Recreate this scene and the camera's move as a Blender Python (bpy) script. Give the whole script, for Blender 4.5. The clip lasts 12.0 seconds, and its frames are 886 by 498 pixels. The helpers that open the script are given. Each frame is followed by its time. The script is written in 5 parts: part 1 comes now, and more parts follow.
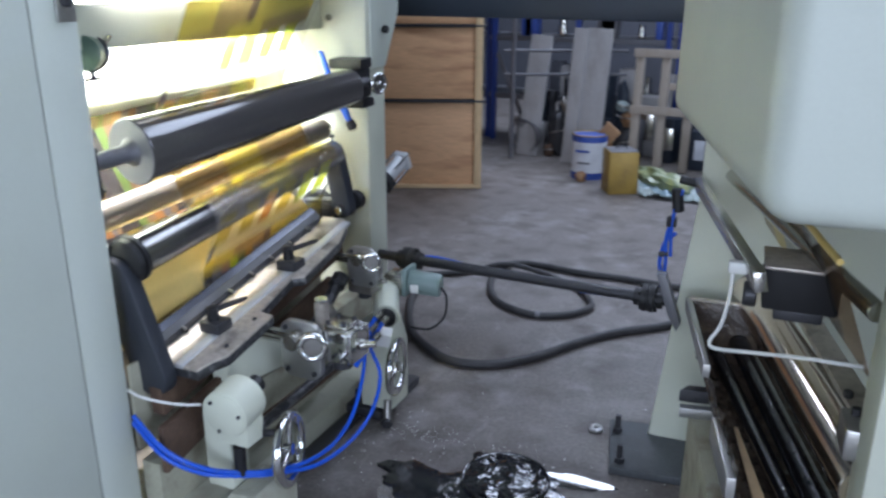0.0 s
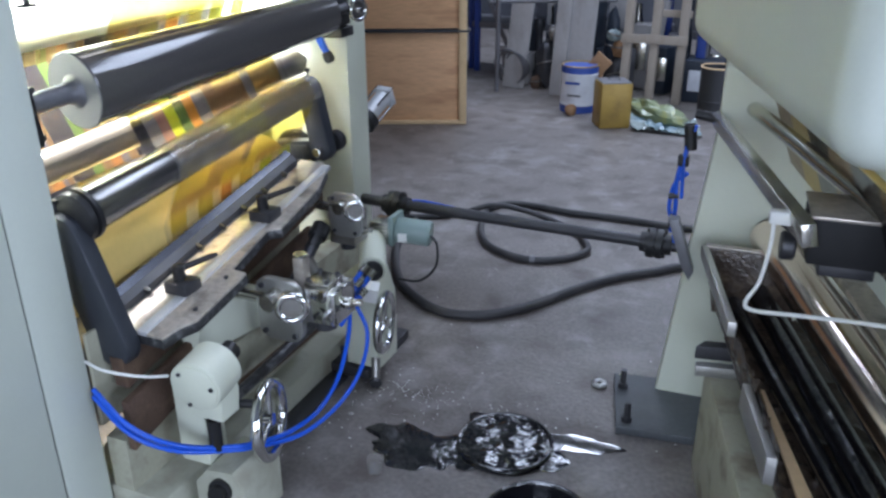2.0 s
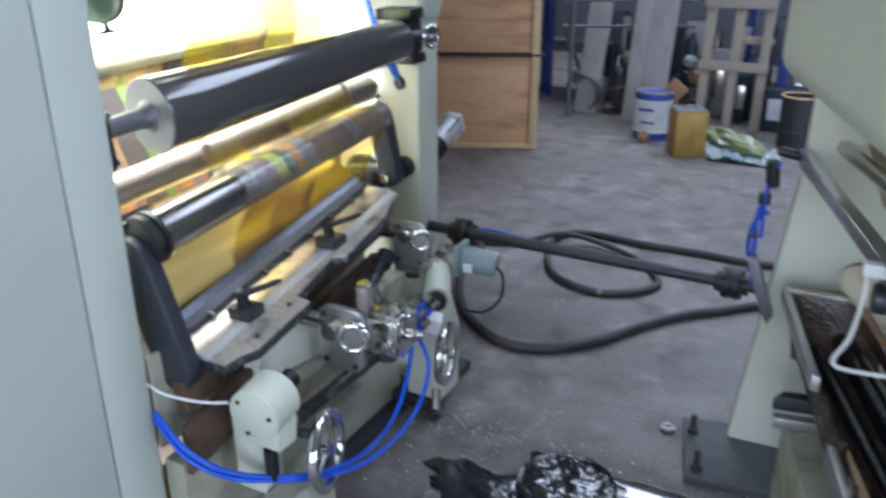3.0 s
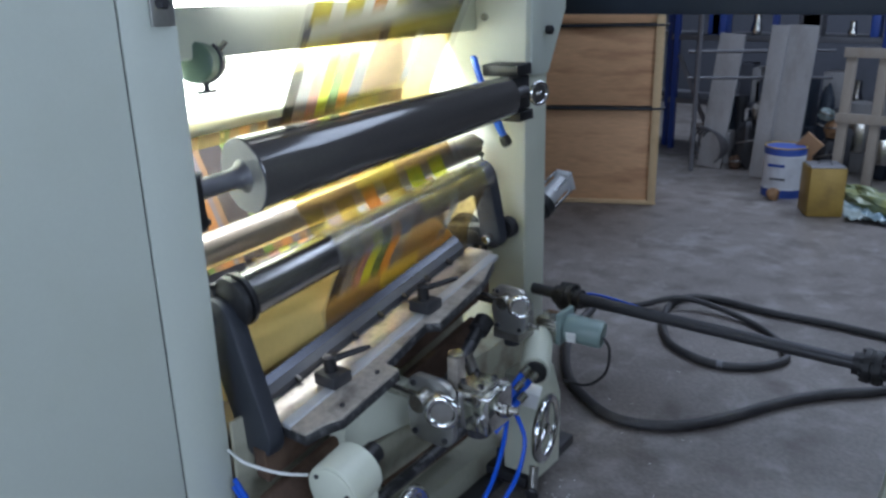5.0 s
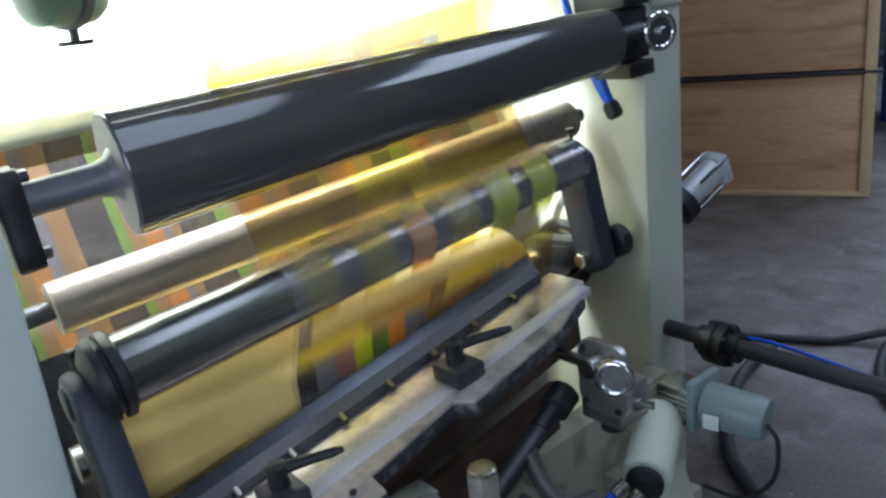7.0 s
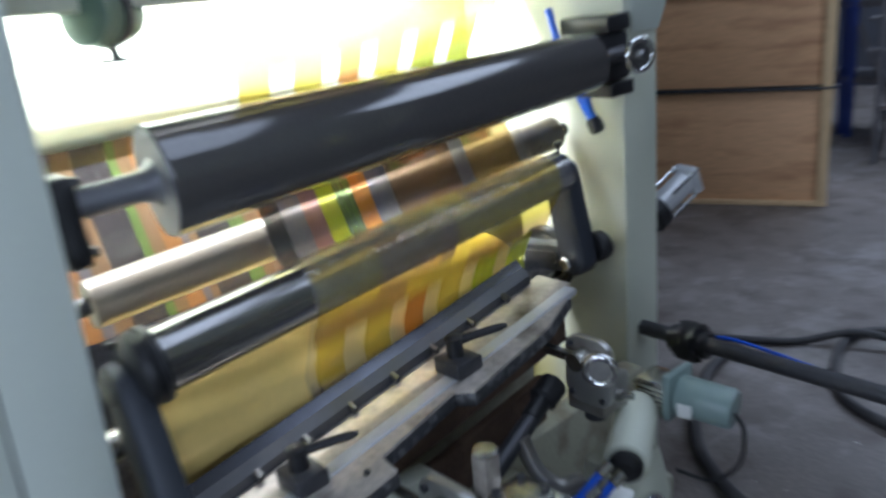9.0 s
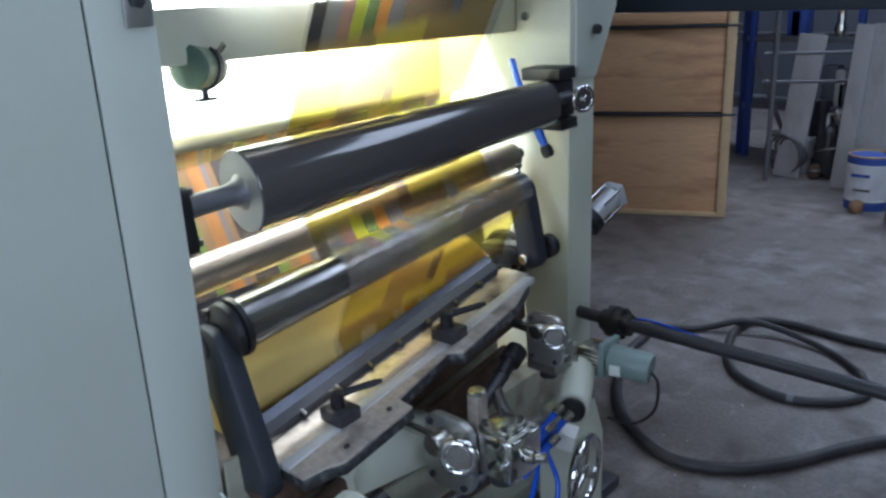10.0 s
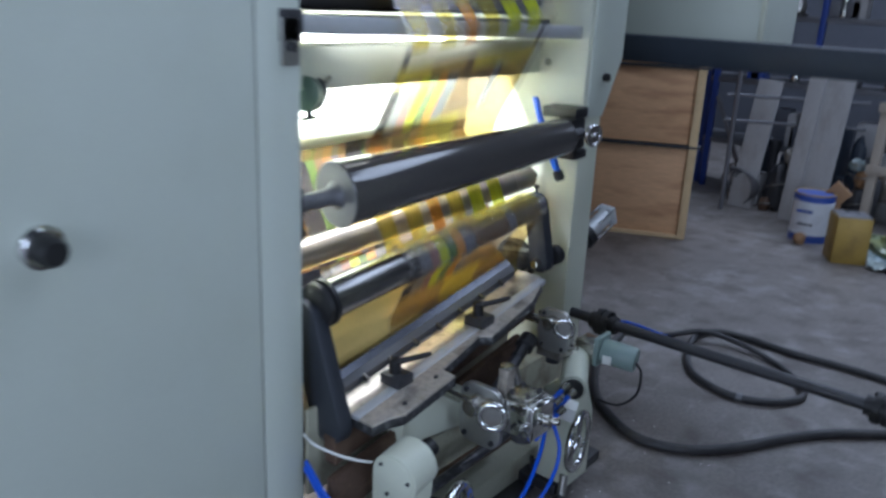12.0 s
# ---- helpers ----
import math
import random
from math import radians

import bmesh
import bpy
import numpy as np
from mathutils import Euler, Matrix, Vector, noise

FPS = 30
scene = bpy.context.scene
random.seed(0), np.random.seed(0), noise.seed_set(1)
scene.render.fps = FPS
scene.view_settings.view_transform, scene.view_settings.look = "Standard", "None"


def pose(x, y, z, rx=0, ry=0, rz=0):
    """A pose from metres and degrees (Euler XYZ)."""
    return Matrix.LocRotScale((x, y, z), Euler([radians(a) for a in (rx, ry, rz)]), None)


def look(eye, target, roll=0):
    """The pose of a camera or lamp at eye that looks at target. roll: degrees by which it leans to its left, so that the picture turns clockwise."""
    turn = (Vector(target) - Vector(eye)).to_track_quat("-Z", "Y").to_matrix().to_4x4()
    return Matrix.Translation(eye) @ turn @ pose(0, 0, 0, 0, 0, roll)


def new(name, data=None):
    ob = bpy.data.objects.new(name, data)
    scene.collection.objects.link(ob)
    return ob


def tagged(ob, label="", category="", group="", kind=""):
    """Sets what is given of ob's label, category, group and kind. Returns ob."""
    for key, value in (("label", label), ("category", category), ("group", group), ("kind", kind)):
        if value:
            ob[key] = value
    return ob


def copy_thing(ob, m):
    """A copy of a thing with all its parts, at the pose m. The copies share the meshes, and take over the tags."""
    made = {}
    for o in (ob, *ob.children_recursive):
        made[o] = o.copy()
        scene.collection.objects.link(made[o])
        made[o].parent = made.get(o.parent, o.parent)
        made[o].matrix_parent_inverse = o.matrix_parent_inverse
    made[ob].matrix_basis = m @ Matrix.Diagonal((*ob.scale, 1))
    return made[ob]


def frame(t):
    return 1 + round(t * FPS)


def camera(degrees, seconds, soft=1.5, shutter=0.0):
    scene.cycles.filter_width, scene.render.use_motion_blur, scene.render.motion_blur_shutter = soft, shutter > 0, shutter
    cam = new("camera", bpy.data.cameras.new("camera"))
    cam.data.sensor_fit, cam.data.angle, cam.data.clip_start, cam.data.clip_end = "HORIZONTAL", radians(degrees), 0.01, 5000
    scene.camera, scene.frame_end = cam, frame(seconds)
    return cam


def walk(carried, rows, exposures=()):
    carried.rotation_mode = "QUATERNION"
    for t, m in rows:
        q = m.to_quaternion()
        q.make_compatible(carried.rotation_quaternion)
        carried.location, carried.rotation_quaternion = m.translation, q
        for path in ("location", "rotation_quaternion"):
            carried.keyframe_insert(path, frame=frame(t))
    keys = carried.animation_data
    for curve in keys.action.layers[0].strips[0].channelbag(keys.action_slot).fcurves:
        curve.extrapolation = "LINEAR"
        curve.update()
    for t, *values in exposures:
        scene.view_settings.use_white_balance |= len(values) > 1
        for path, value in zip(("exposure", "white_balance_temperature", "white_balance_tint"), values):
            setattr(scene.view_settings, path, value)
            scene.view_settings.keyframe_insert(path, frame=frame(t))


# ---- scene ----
cam = camera(57.96, 12.0, soft=2.6, shutter=0.9)
walk(cam, [
    (0, look((0.829, -0.142, 1.647), (0.035, 1.579, 1.009), 0.23)),
    (0.5, look((0.695, -0.090, 1.654), (0.008, 1.663, 0.979), 1.03)),
    (1, look((0.697, 0.004, 1.622), (-0.006, 1.728, 0.890), 0.51)),
    (1.5, look((0.690, 0.042, 1.608), (-0.015, 1.747, 0.836), -0.03)),
    (2, look((0.692, 0.080, 1.597), (-0.036, 1.767, 0.807), -0.17)),
    (2.5, look((0.681, 0.103, 1.604), (-0.092, 1.776, 0.826), 0.05)),
    (3, look((0.661, 0.137, 1.614), (-0.220, 1.770, 0.868), -0.08)),
    (3.5, look((0.653, 0.197, 1.619), (-0.368, 1.765, 0.911), -0.28)),
    (3.7, look((0.642, 0.225, 1.629), (-0.432, 1.762, 0.932), -0.56)),
    (5.3, look((0.631, 0.336, 1.605), (-0.563, 1.821, 0.998), -2.23)),
    (5.5, look((0.611, 0.532, 1.563), (-0.651, 1.961, 0.957), -3.25)),
    (6, look((0.429, 0.920, 1.445), (-0.934, 2.248, 0.830), -4.70)),
    (6.5, look((0.305, 1.179, 1.369), (-1.170, 2.380, 0.752), -6.43)),
    (7, look((0.310, 1.173, 1.383), (-1.182, 2.358, 0.775), -6.35)),
    (8.8, look((0.310, 1.173, 1.383), (-1.177, 2.364, 0.774), -6.05)),
    (9, look((0.365, 1.031, 1.431), (-1.070, 2.285, 0.825), -5.07)),
    (9.5, look((0.523, 0.697, 1.520), (-0.808, 2.066, 0.924), -3.63)),
    (10, look((0.593, 0.549, 1.583), (-0.697, 1.950, 0.974), -2.44)),
    (10.5, look((0.591, 0.534, 1.559), (-0.692, 1.950, 0.969), -3.33)),
    (11, look((0.709, 0.261, 1.644), (-0.515, 1.728, 1.054), -2.01)),
    (11.5, look((0.706, 0.257, 1.640), (-0.534, 1.707, 1.040), -1.50)),
    (12, look((0.683, 0.015, 1.722), (-0.509, 1.504, 1.122), 2.65)),
], exposures=[(0.0, 0.04, 5900, 17), (2.5, 0.17, 5920, 17), (3.7, 0.06, 5900, 17), (5.3, -0.48, 5740, 14), (9.5, -0.50, 5740, 14), (10.5, -0.56, 5740, 14), (11.5, -0.65, 5740, 14), (12.0, -0.57, 5640, 15)])

# ---- light: daylight from assumed unseen gate, window and roof openings, a tube lamp in the printing unit ----
world = bpy.data.worlds.new("sky")
scene.world = world
world.use_nodes = True
sky = world.node_tree.nodes.new("ShaderNodeTexSky")
sky.sky_type, sky.sun_disc = "NISHITA", False
sky.sun_elevation, sky.sun_rotation = radians(40), radians(200)
world.node_tree.links.new(sky.outputs[0], world.node_tree.nodes["Background"].inputs[0])
world.node_tree.nodes["Background"].inputs[1].default_value = 0.1


def area_lamp(name, place, target, width, height, watts, colour):
    data = bpy.data.lights.new(name, "AREA")
    data.shape, data.size, data.size_y, data.energy, data.color = "RECTANGLE", width, height, watts, colour
    lamp = new(name, data)
    lamp.matrix_world = look(place, target)
    return lamp


area_lamp("gate_daylight", (1.5, -5.6, 2.6), (-0.3, 3.0, 1.2), 4.2, 2.8, 285, (0.76, 0.87, 1.0))
area_lamp("window_daylight", (8.8, -2.0, 2.4), (-0.5, 1.6, 1.2), 4.0, 2.8, 330, (0.76, 0.87, 1.0))
# fill lamp added to brighten the crate and the floor behind
area_lamp("overhead_daylight", (1.5, 4.9, 5.2), (1.5, 4.9, 0.0), 4.0, 1.1, 105, (0.78, 0.88, 1.0))
area_lamp("overhead_daylight", (0.6, 2.6, 5.2), (0.6, 2.6, 0.0), 5.0, 1.2, 80, (0.78, 0.88, 1.0))
area_lamp("overhead_daylight", (-0.4, 9.0, 5.2), (-0.4, 9.0, 0.0), 6.0, 1.7, 400, (0.78, 0.88, 1.0))
area_lamp("tube_glow", (-1.29, 2.02, 1.60), (-1.42, 2.02, 1.22), 1.1, 0.05, 105, (0.98, 1.0, 0.95))


# ---- materials ----
def material(name, colour, rough=0.5, metal=0.0, grain=0.12, size=6.0, fine=60.0, bump=0.1, stain=None, stain_amount=0.0, stretch=(1, 1, 1), coat=0.0, shift=0.0):
    """A surface with stains at one scale and grain at another."""
    m = bpy.data.materials.new(name)
    m.use_nodes = True
    n, link = m.node_tree.nodes, m.node_tree.links.new
    b = n["Principled BSDF"]
    b.inputs["Metallic"].default_value = metal
    b.inputs["Coat Weight"].default_value = coat
    where = n.new("ShaderNodeTexCoord")
    mapping = n.new("ShaderNodeMapping")
    mapping.inputs["Scale"].default_value = stretch
    link(where.outputs["Object"], mapping.inputs[0])
    big, small = n.new("ShaderNodeTexNoise"), n.new("ShaderNodeTexNoise")
    big.inputs["Scale"].default_value, big.inputs["Detail"].default_value = size, 6
    small.inputs["Scale"].default_value, small.inputs["Detail"].default_value = fine, 4
    for t in (big, small):
        link(mapping.outputs[0], t.inputs[0])
    dark = [c * (1 - grain) for c in colour]
    light = [min(1, c * (1 + grain)) for c in colour]
    ramp = n.new("ShaderNodeMix")
    ramp.data_type = "RGBA"
    ramp.inputs[6].default_value, ramp.inputs[7].default_value = (*dark, 1), (*light, 1)
    link(small.outputs[0], ramp.inputs[0])
    last = ramp.outputs[2]
    if stain:
        edge = n.new("ShaderNodeMapRange")
        edge.inputs[1].default_value, edge.inputs[2].default_value = 0.5, 0.72
        edge.inputs[4].default_value = stain_amount
        link(big.outputs[0], edge.inputs[0])
        mix = n.new("ShaderNodeMix")
        mix.data_type = "RGBA"
        link(edge.outputs[0], mix.inputs[0])
        link(last, mix.inputs[6])
        mix.inputs[7].default_value = (*stain, 1)
        last = mix.outputs[2]
    if shift:
        info, hue = n.new("ShaderNodeObjectInfo"), n.new("ShaderNodeHueSaturation")
        scale = n.new("ShaderNodeMapRange")
        scale.inputs[3].default_value, scale.inputs[4].default_value = 1 - shift, 1 + shift
        link(info.outputs["Random"], scale.inputs[0])
        link(scale.outputs[0], hue.inputs["Value"])
        link(last, hue.inputs["Color"])
        last = hue.outputs[0]
    link(last, b.inputs["Base Color"])
    gloss = n.new("ShaderNodeMapRange")
    gloss.inputs[3].default_value, gloss.inputs[4].default_value = max(0.02, rough * 0.75), min(1, rough * 1.25)
    link(big.outputs[0], gloss.inputs[0])
    link(gloss.outputs[0], b.inputs["Roughness"])
    if bump:
        relief = n.new("ShaderNodeBump")
        relief.inputs["Strength"].default_value, relief.inputs["Distance"].default_value = bump, 0.004
        link(small.outputs[0], relief.inputs["Height"])
        link(relief.outputs[0], b.inputs["Normal"])
    return m


CREAM = material("cream_enamel", (0.62, 0.64, 0.52), 0.42, 0, 0.03, 3, 90, 0.02, (0.44, 0.45, 0.35), 0.25)
GREYGREEN = material("pale_cabinet_enamel", (0.60, 0.64, 0.56), 0.48, 0, 0.03, 2.5, 120, 0.02, (0.50, 0.53, 0.44), 0.3)
RUBBER = material("dark_grey_rubber", (0.064, 0.060, 0.058), 0.10, 0, 0.12, 5, 150, 0.01)
RUBBER.node_tree.nodes["Principled BSDF"].inputs["Specular IOR Level"].default_value = 0.8
ENDFACE = material("grey_roller_end", (0.15, 0.15, 0.16), 0.45, 0.3, 0.1, 8, 120, 0.03)
WORNSTEEL = material("worn_dirty_steel", (0.30, 0.29, 0.27), 0.36, 0.7, 0.2, 7, 70, 0.12, (0.12, 0.085, 0.06), 0.8)
STEEL = material("ground_steel", (0.55, 0.54, 0.50), 0.24, 1.0, 0.1, 6, 140, 0.03, (0.35, 0.32, 0.27), 0.3)
CHROME = material("bright_chrome", (0.72, 0.72, 0.71), 0.10, 1.0, 0.04, 8, 100, 0.01)
DARKSTEEL = material("blackened_steel", (0.055, 0.055, 0.06), 0.45, 0.5, 0.2, 8, 90, 0.08)
BLACK = material("black_plastic", (0.010, 0.010, 0.011), 0.5, 0, 0.15, 8, 90, 0.04)
ARMGREY = material("dark_slate_casting", (0.030, 0.034, 0.043), 0.48, 0.1, 0.12, 8, 110, 0.06)
NAVY = material("navy_beam_paint", (0.018, 0.026, 0.040), 0.5, 0, 0.15, 4, 60, 0.05)
ALU = material("dull_aluminium", (0.50, 0.50, 0.48), 0.38, 0.9, 0.1, 5, 90, 0.05, (0.30, 0.25, 0.19), 0.6)
PALEALU = material("pale_matt_aluminium", (0.55, 0.56, 0.57), 0.45, 0.35, 0.08, 5, 90, 0.03, (0.36, 0.36, 0.36), 0.3)
PLATE = material("dull_foot_plate", (0.078, 0.085, 0.091), 0.55, 0.2, 0.2, 6, 60, 0.1, (0.06, 0.06, 0.06), 0.6)
BEAMTOP = material("worn_ink_stained_metal", (0.48, 0.43, 0.37), 0.36, 0.4, 0.4, 9, 60, 0.2, (0.085, 0.065, 0.05), 0.95)
CRUST = material("wet_ink_crust", (0.062, 0.045, 0.033), 0.16, 0, 0.5, 16, 80, 0.9, (0.16, 0.115, 0.075), 0.75)
RUST = material("rusty_ink_crust", (0.085, 0.050, 0.032), 0.8, 0, 0.4, 14, 120, 0.5, (0.20, 0.13, 0.08), 0.6)
INK = material("wet_black_ink", (0.008, 0.008, 0.010), 0.06, 0, 0.3, 16, 50, 0.55)
INK.node_tree.nodes["Principled BSDF"].inputs["Specular IOR Level"].default_value = 1.0
WET = material("wet_film_on_concrete", (0.04, 0.038, 0.036), 0.05, 0, 0.2, 9, 60, 0.04, coat=1.0)
WET.node_tree.nodes["Principled BSDF"].inputs["Specular IOR Level"].default_value = 1.0
MATTBLACK = material("matt_black_paint", (0.007, 0.007, 0.008), 0.75, 0, 0.15, 8, 90, 0.03)
# grime and shade in one: this darker cream also paints dimly lit parts
GRIMYSHADECREAM = material("grimy_shaded_cream_enamel", (0.36, 0.35, 0.26), 0.55, 0, 0.15, 9, 70, 0.08, (0.12, 0.085, 0.055), 0.8)
BLUEHOSE = material("blue_air_tube", (0.015, 0.10, 0.62), 0.32, 0, 0.08, 6, 60, 0.0)
HOSE = material("black_rubber_hose", (0.035, 0.034, 0.036), 0.55, 0, 0.2, 8, 100, 0.1, (0.10, 0.095, 0.09), 0.5)
GREENPAINT = material("grey_green_motor_paint", (0.21, 0.28, 0.26), 0.4, 0, 0.06, 6, 100, 0.03)
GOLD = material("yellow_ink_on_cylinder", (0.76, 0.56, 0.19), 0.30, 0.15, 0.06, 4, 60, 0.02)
PLY = material("plywood", (0.66, 0.385, 0.20), 0.6, 0, 0.22, 3.4, 22, 0.06, (0.40, 0.20, 0.095), 0.85, (0.6, 0.6, 3.5), shift=0.05)
BATTEN = material("pine_batten", (0.66, 0.47, 0.26), 0.65, 0, 0.15, 4, 40, 0.1, (0.40, 0.26, 0.14), 0.5)
GREYWOOD = material("weathered_grey_plank", (0.31, 0.30, 0.295), 0.8, 0, 0.14, 4, 30, 0.25, (0.21, 0.195, 0.18), 0.6, (2.5, 2.5, 0.9))
PALLETWOOD = material("pallet_wood", (0.33, 0.285, 0.235), 0.8, 0, 0.2, 5, 40, 0.2, (0.28, 0.22, 0.17), 0.5, (4, 4, 0.7))
CARD = material("ochre_tin", (0.34, 0.22, 0.045), 0.45, 0.25, 0.15, 7, 50, 0.05, (0.16, 0.10, 0.03), 0.5)
TIN_WHITE = material("white_drum_paint", (0.62, 0.64, 0.68), 0.4, 0, 0.06, 7, 70, 0.03, (0.30, 0.30, 0.33), 0.45)
TIN_BLUE = material("blue_drum_paint", (0.03, 0.07, 0.30), 0.4, 0, 0.08, 7, 70, 0.03)
WHITE = material("white_plastic", (0.74, 0.74, 0.70), 0.45, 0, 0.03, 6, 60, 0.0)
RACKBLUE = material("blue_rack_paint", (0.018, 0.045, 0.22), 0.5, 0, 0.1, 5, 60, 0.03)
DIRTYSTEEL = material("dull_rack_steel", (0.12, 0.12, 0.13), 0.6, 0.3, 0.2, 5, 60, 0.1)
WALL = material("grimy_grey_wall", (0.07, 0.074, 0.09), 0.9, 0, 0.15, 1.2, 20, 0.1, (0.05, 0.053, 0.062), 0.7)
CEIL = material("dark_roof_sheet", (0.16, 0.17, 0.19), 0.8, 0, 0.1, 1.5, 30, 0.05)
PLASTICBAG = material("pale_plastic_sheet", (0.27, 0.32, 0.31), 0.25, 0, 0.2, 5, 40, 0.5, (0.08, 0.20, 0.30), 0.7)
YELLOWBAG = material("printed_yellow_bag", (0.20, 0.24, 0.13), 0.3, 0, 0.3, 9, 50, 0.4, (0.36, 0.32, 0.03), 0.6)
BROWN = material("brown_wood_block", (0.28, 0.16, 0.08), 0.7, 0, 0.2, 6, 50, 0.1)
BRONZED = material("bronzed_steel", (0.20, 0.175, 0.145), 0.30, 0.35, 0.1, 6, 120, 0.03, (0.25, 0.19, 0.13), 0.4)
HOLDER = material("blue_grey_steel", (0.034, 0.037, 0.045), 0.42, 0.1, 0.15, 7, 90, 0.06, (0.06, 0.06, 0.065), 0.6)
SPATTER = material("ink_spattered_steel", (0.05, 0.05, 0.052), 0.35, 0.4, 0.4, 40, 90, 0.25, (0.42, 0.42, 0.42), 0.35)
COPPER = material("coppery_roller", (0.90, 0.78, 0.70), 0.16, 1.0, 0.06, 5, 90, 0.02)


def floor_material():
    m = material("worn_concrete", (0.150, 0.132, 0.120), 0.50, 0, 0.6, 4.5, 60, 0.7, (0.070, 0.054, 0.045), 0.9)
    n, link = m.node_tree.nodes, m.node_tree.links.new
    b = n["Principled BSDF"]
    before = b.inputs["Base Color"].links[0].from_socket
    where = n.new("ShaderNodeTexCoord")
    patch, speck = n.new("ShaderNodeTexNoise"), n.new("ShaderNodeTexNoise")
    patch.inputs["Scale"].default_value, patch.inputs["Detail"].default_value, patch.inputs["Distortion"].default_value = 0.8, 12, 0.8
    patch.inputs["Roughness"].default_value = 0.66
    speck.inputs["Scale"].default_value, speck.inputs["Detail"].default_value = 7, 8
    link(where.outputs["Object"], patch.inputs[0])
    link(where.outputs["Object"], speck.inputs[0])
    product = n.new("ShaderNodeMath")
    product.operation = "MULTIPLY"
    link(patch.outputs[0], product.inputs[0])
    link(speck.outputs[0], product.inputs[1])
    worn = n.new("ShaderNodeMapRange")
    worn.inputs[1].default_value, worn.inputs[2].default_value, worn.inputs[4].default_value = 0.26, 0.46, 0.55
    link(product.outputs[0], worn.inputs[0])
    mix = n.new("ShaderNodeMix")
    mix.data_type = "RGBA"
    link(worn.outputs[0], mix.inputs[0])
    link(before, mix.inputs[6])
    mix.inputs[7].default_value = (0.38, 0.365, 0.36, 1)
    streak, mapping, faint = n.new("ShaderNodeTexNoise"), n.new("ShaderNodeMapping"), n.new("ShaderNodeMapRange")
    mapping.inputs["Scale"].default_value = (3.2, 1.7, 1.0)
    streak.inputs["Scale"].default_value, streak.inputs["Detail"].default_value, streak.inputs["Distortion"].default_value = 2.4, 12, 0.9
    streak.inputs["Roughness"].default_value = 0.68
    link(where.outputs["Object"], mapping.inputs[0])
    link(mapping.outputs[0], streak.inputs[0])
    faint.inputs[1].default_value, faint.inputs[2].default_value, faint.inputs[4].default_value = 0.57, 0.75, 0.36
    link(streak.outputs[0], faint.inputs[0])
    scuff = n.new("ShaderNodeMix")
    scuff.data_type = "RGBA"
    link(faint.outputs[0], scuff.inputs[0])
    link(mix.outputs[2], scuff.inputs[6])
    scuff.inputs[7].default_value = (0.42, 0.41, 0.41, 1)
    link(scuff.outputs[2], b.inputs["Base Color"])
    return m


BLADE = material("blued_blade_steel", (0.075, 0.079, 0.092), 0.22, 0.85, 0.1, 7, 110, 0.02, (0.05, 0.05, 0.06), 0.5)
ROLLSTEEL = material("dark_roller_steel", (0.24, 0.233, 0.225), 0.22, 0.9, 0.06, 5, 120, 0.0)
# darker copy of the cream, the shade low on the machine put into colour
SHADEDCREAM = material("shaded_cream_enamel", (0.42, 0.42, 0.33), 0.6, 0, 0.1, 7, 60, 0.06, (0.20, 0.17, 0.12), 0.6)
FLOOR = floor_material()


def glow(name, colour, strength):
    m = bpy.data.materials.new(name)
    m.use_nodes = True
    b = m.node_tree.nodes["Principled BSDF"]
    b.inputs["Base Color"].default_value = (*colour, 1)
    b.inputs["Emission Color"].default_value = (*colour, 1)
    b.inputs["Emission Strength"].default_value = strength
    return m


TUBE = glow("lit_tube", (1.0, 0.97, 0.88), 9.0)
LED = glow("green_indicator", (0.1, 1.0, 0.4), 2.0)


def film_material(name, colour, opacity, rough=0.12):
    """Clear film: mostly see-through, with a glossy skin; inked film is denser."""
    m = bpy.data.materials.new(name)
    m.use_nodes = True
    n, link = m.node_tree.nodes, m.node_tree.links.new
    b, out = n["Principled BSDF"], n["Material Output"]
    b.inputs["Roughness"].default_value = rough
    noise_, ramp = n.new("ShaderNodeTexNoise"), n.new("ShaderNodeMix")
    where, mapping = n.new("ShaderNodeTexCoord"), n.new("ShaderNodeMapping")
    mapping.inputs["Scale"].default_value = (3, 10, 3)
    link(where.outputs["Object"], mapping.inputs[0])
    link(mapping.outputs[0], noise_.inputs[0])
    noise_.inputs["Scale"].default_value, noise_.inputs["Detail"].default_value = 3, 3
    ramp.data_type = "RGBA"
    ramp.inputs[6].default_value = (*[c * 0.7 for c in colour], 1)
    ramp.inputs[7].default_value = (*[min(1, c * 1.15) for c in colour], 1)
    link(noise_.outputs[0], ramp.inputs[0])
    link(ramp.outputs[2], b.inputs["Base Color"])
    relief = n.new("ShaderNodeBump")
    relief.inputs["Strength"].default_value, relief.inputs["Distance"].default_value = 0.25, 0.006
    link(noise_.outputs[0], relief.inputs["Height"])
    link(relief.outputs[0], b.inputs["Normal"])
    through_ = n.new("ShaderNodeBsdfTransparent")
    tint = [0.16 + 0.82 * c for c in colour] if opacity > 0.2 else colour
    through_.inputs[0].default_value = (*tint, 1)
    mix = n.new("ShaderNodeMixShader")
    mix.inputs[0].default_value = opacity
    link(through_.outputs[0], mix.inputs[1])
    link(b.outputs[0], mix.inputs[2])
    skin, both = n.new("ShaderNodeBsdfGlossy"), n.new("ShaderNodeMixShader")
    skin.inputs["Roughness"].default_value, both.inputs[0].default_value = 0.14, 0.05
    link(relief.outputs[0], skin.inputs["Normal"])
    link(mix.outputs[0], both.inputs[1])
    link(skin.outputs[0], both.inputs[2])
    link(both.outputs[0], out.inputs[0])
    return m


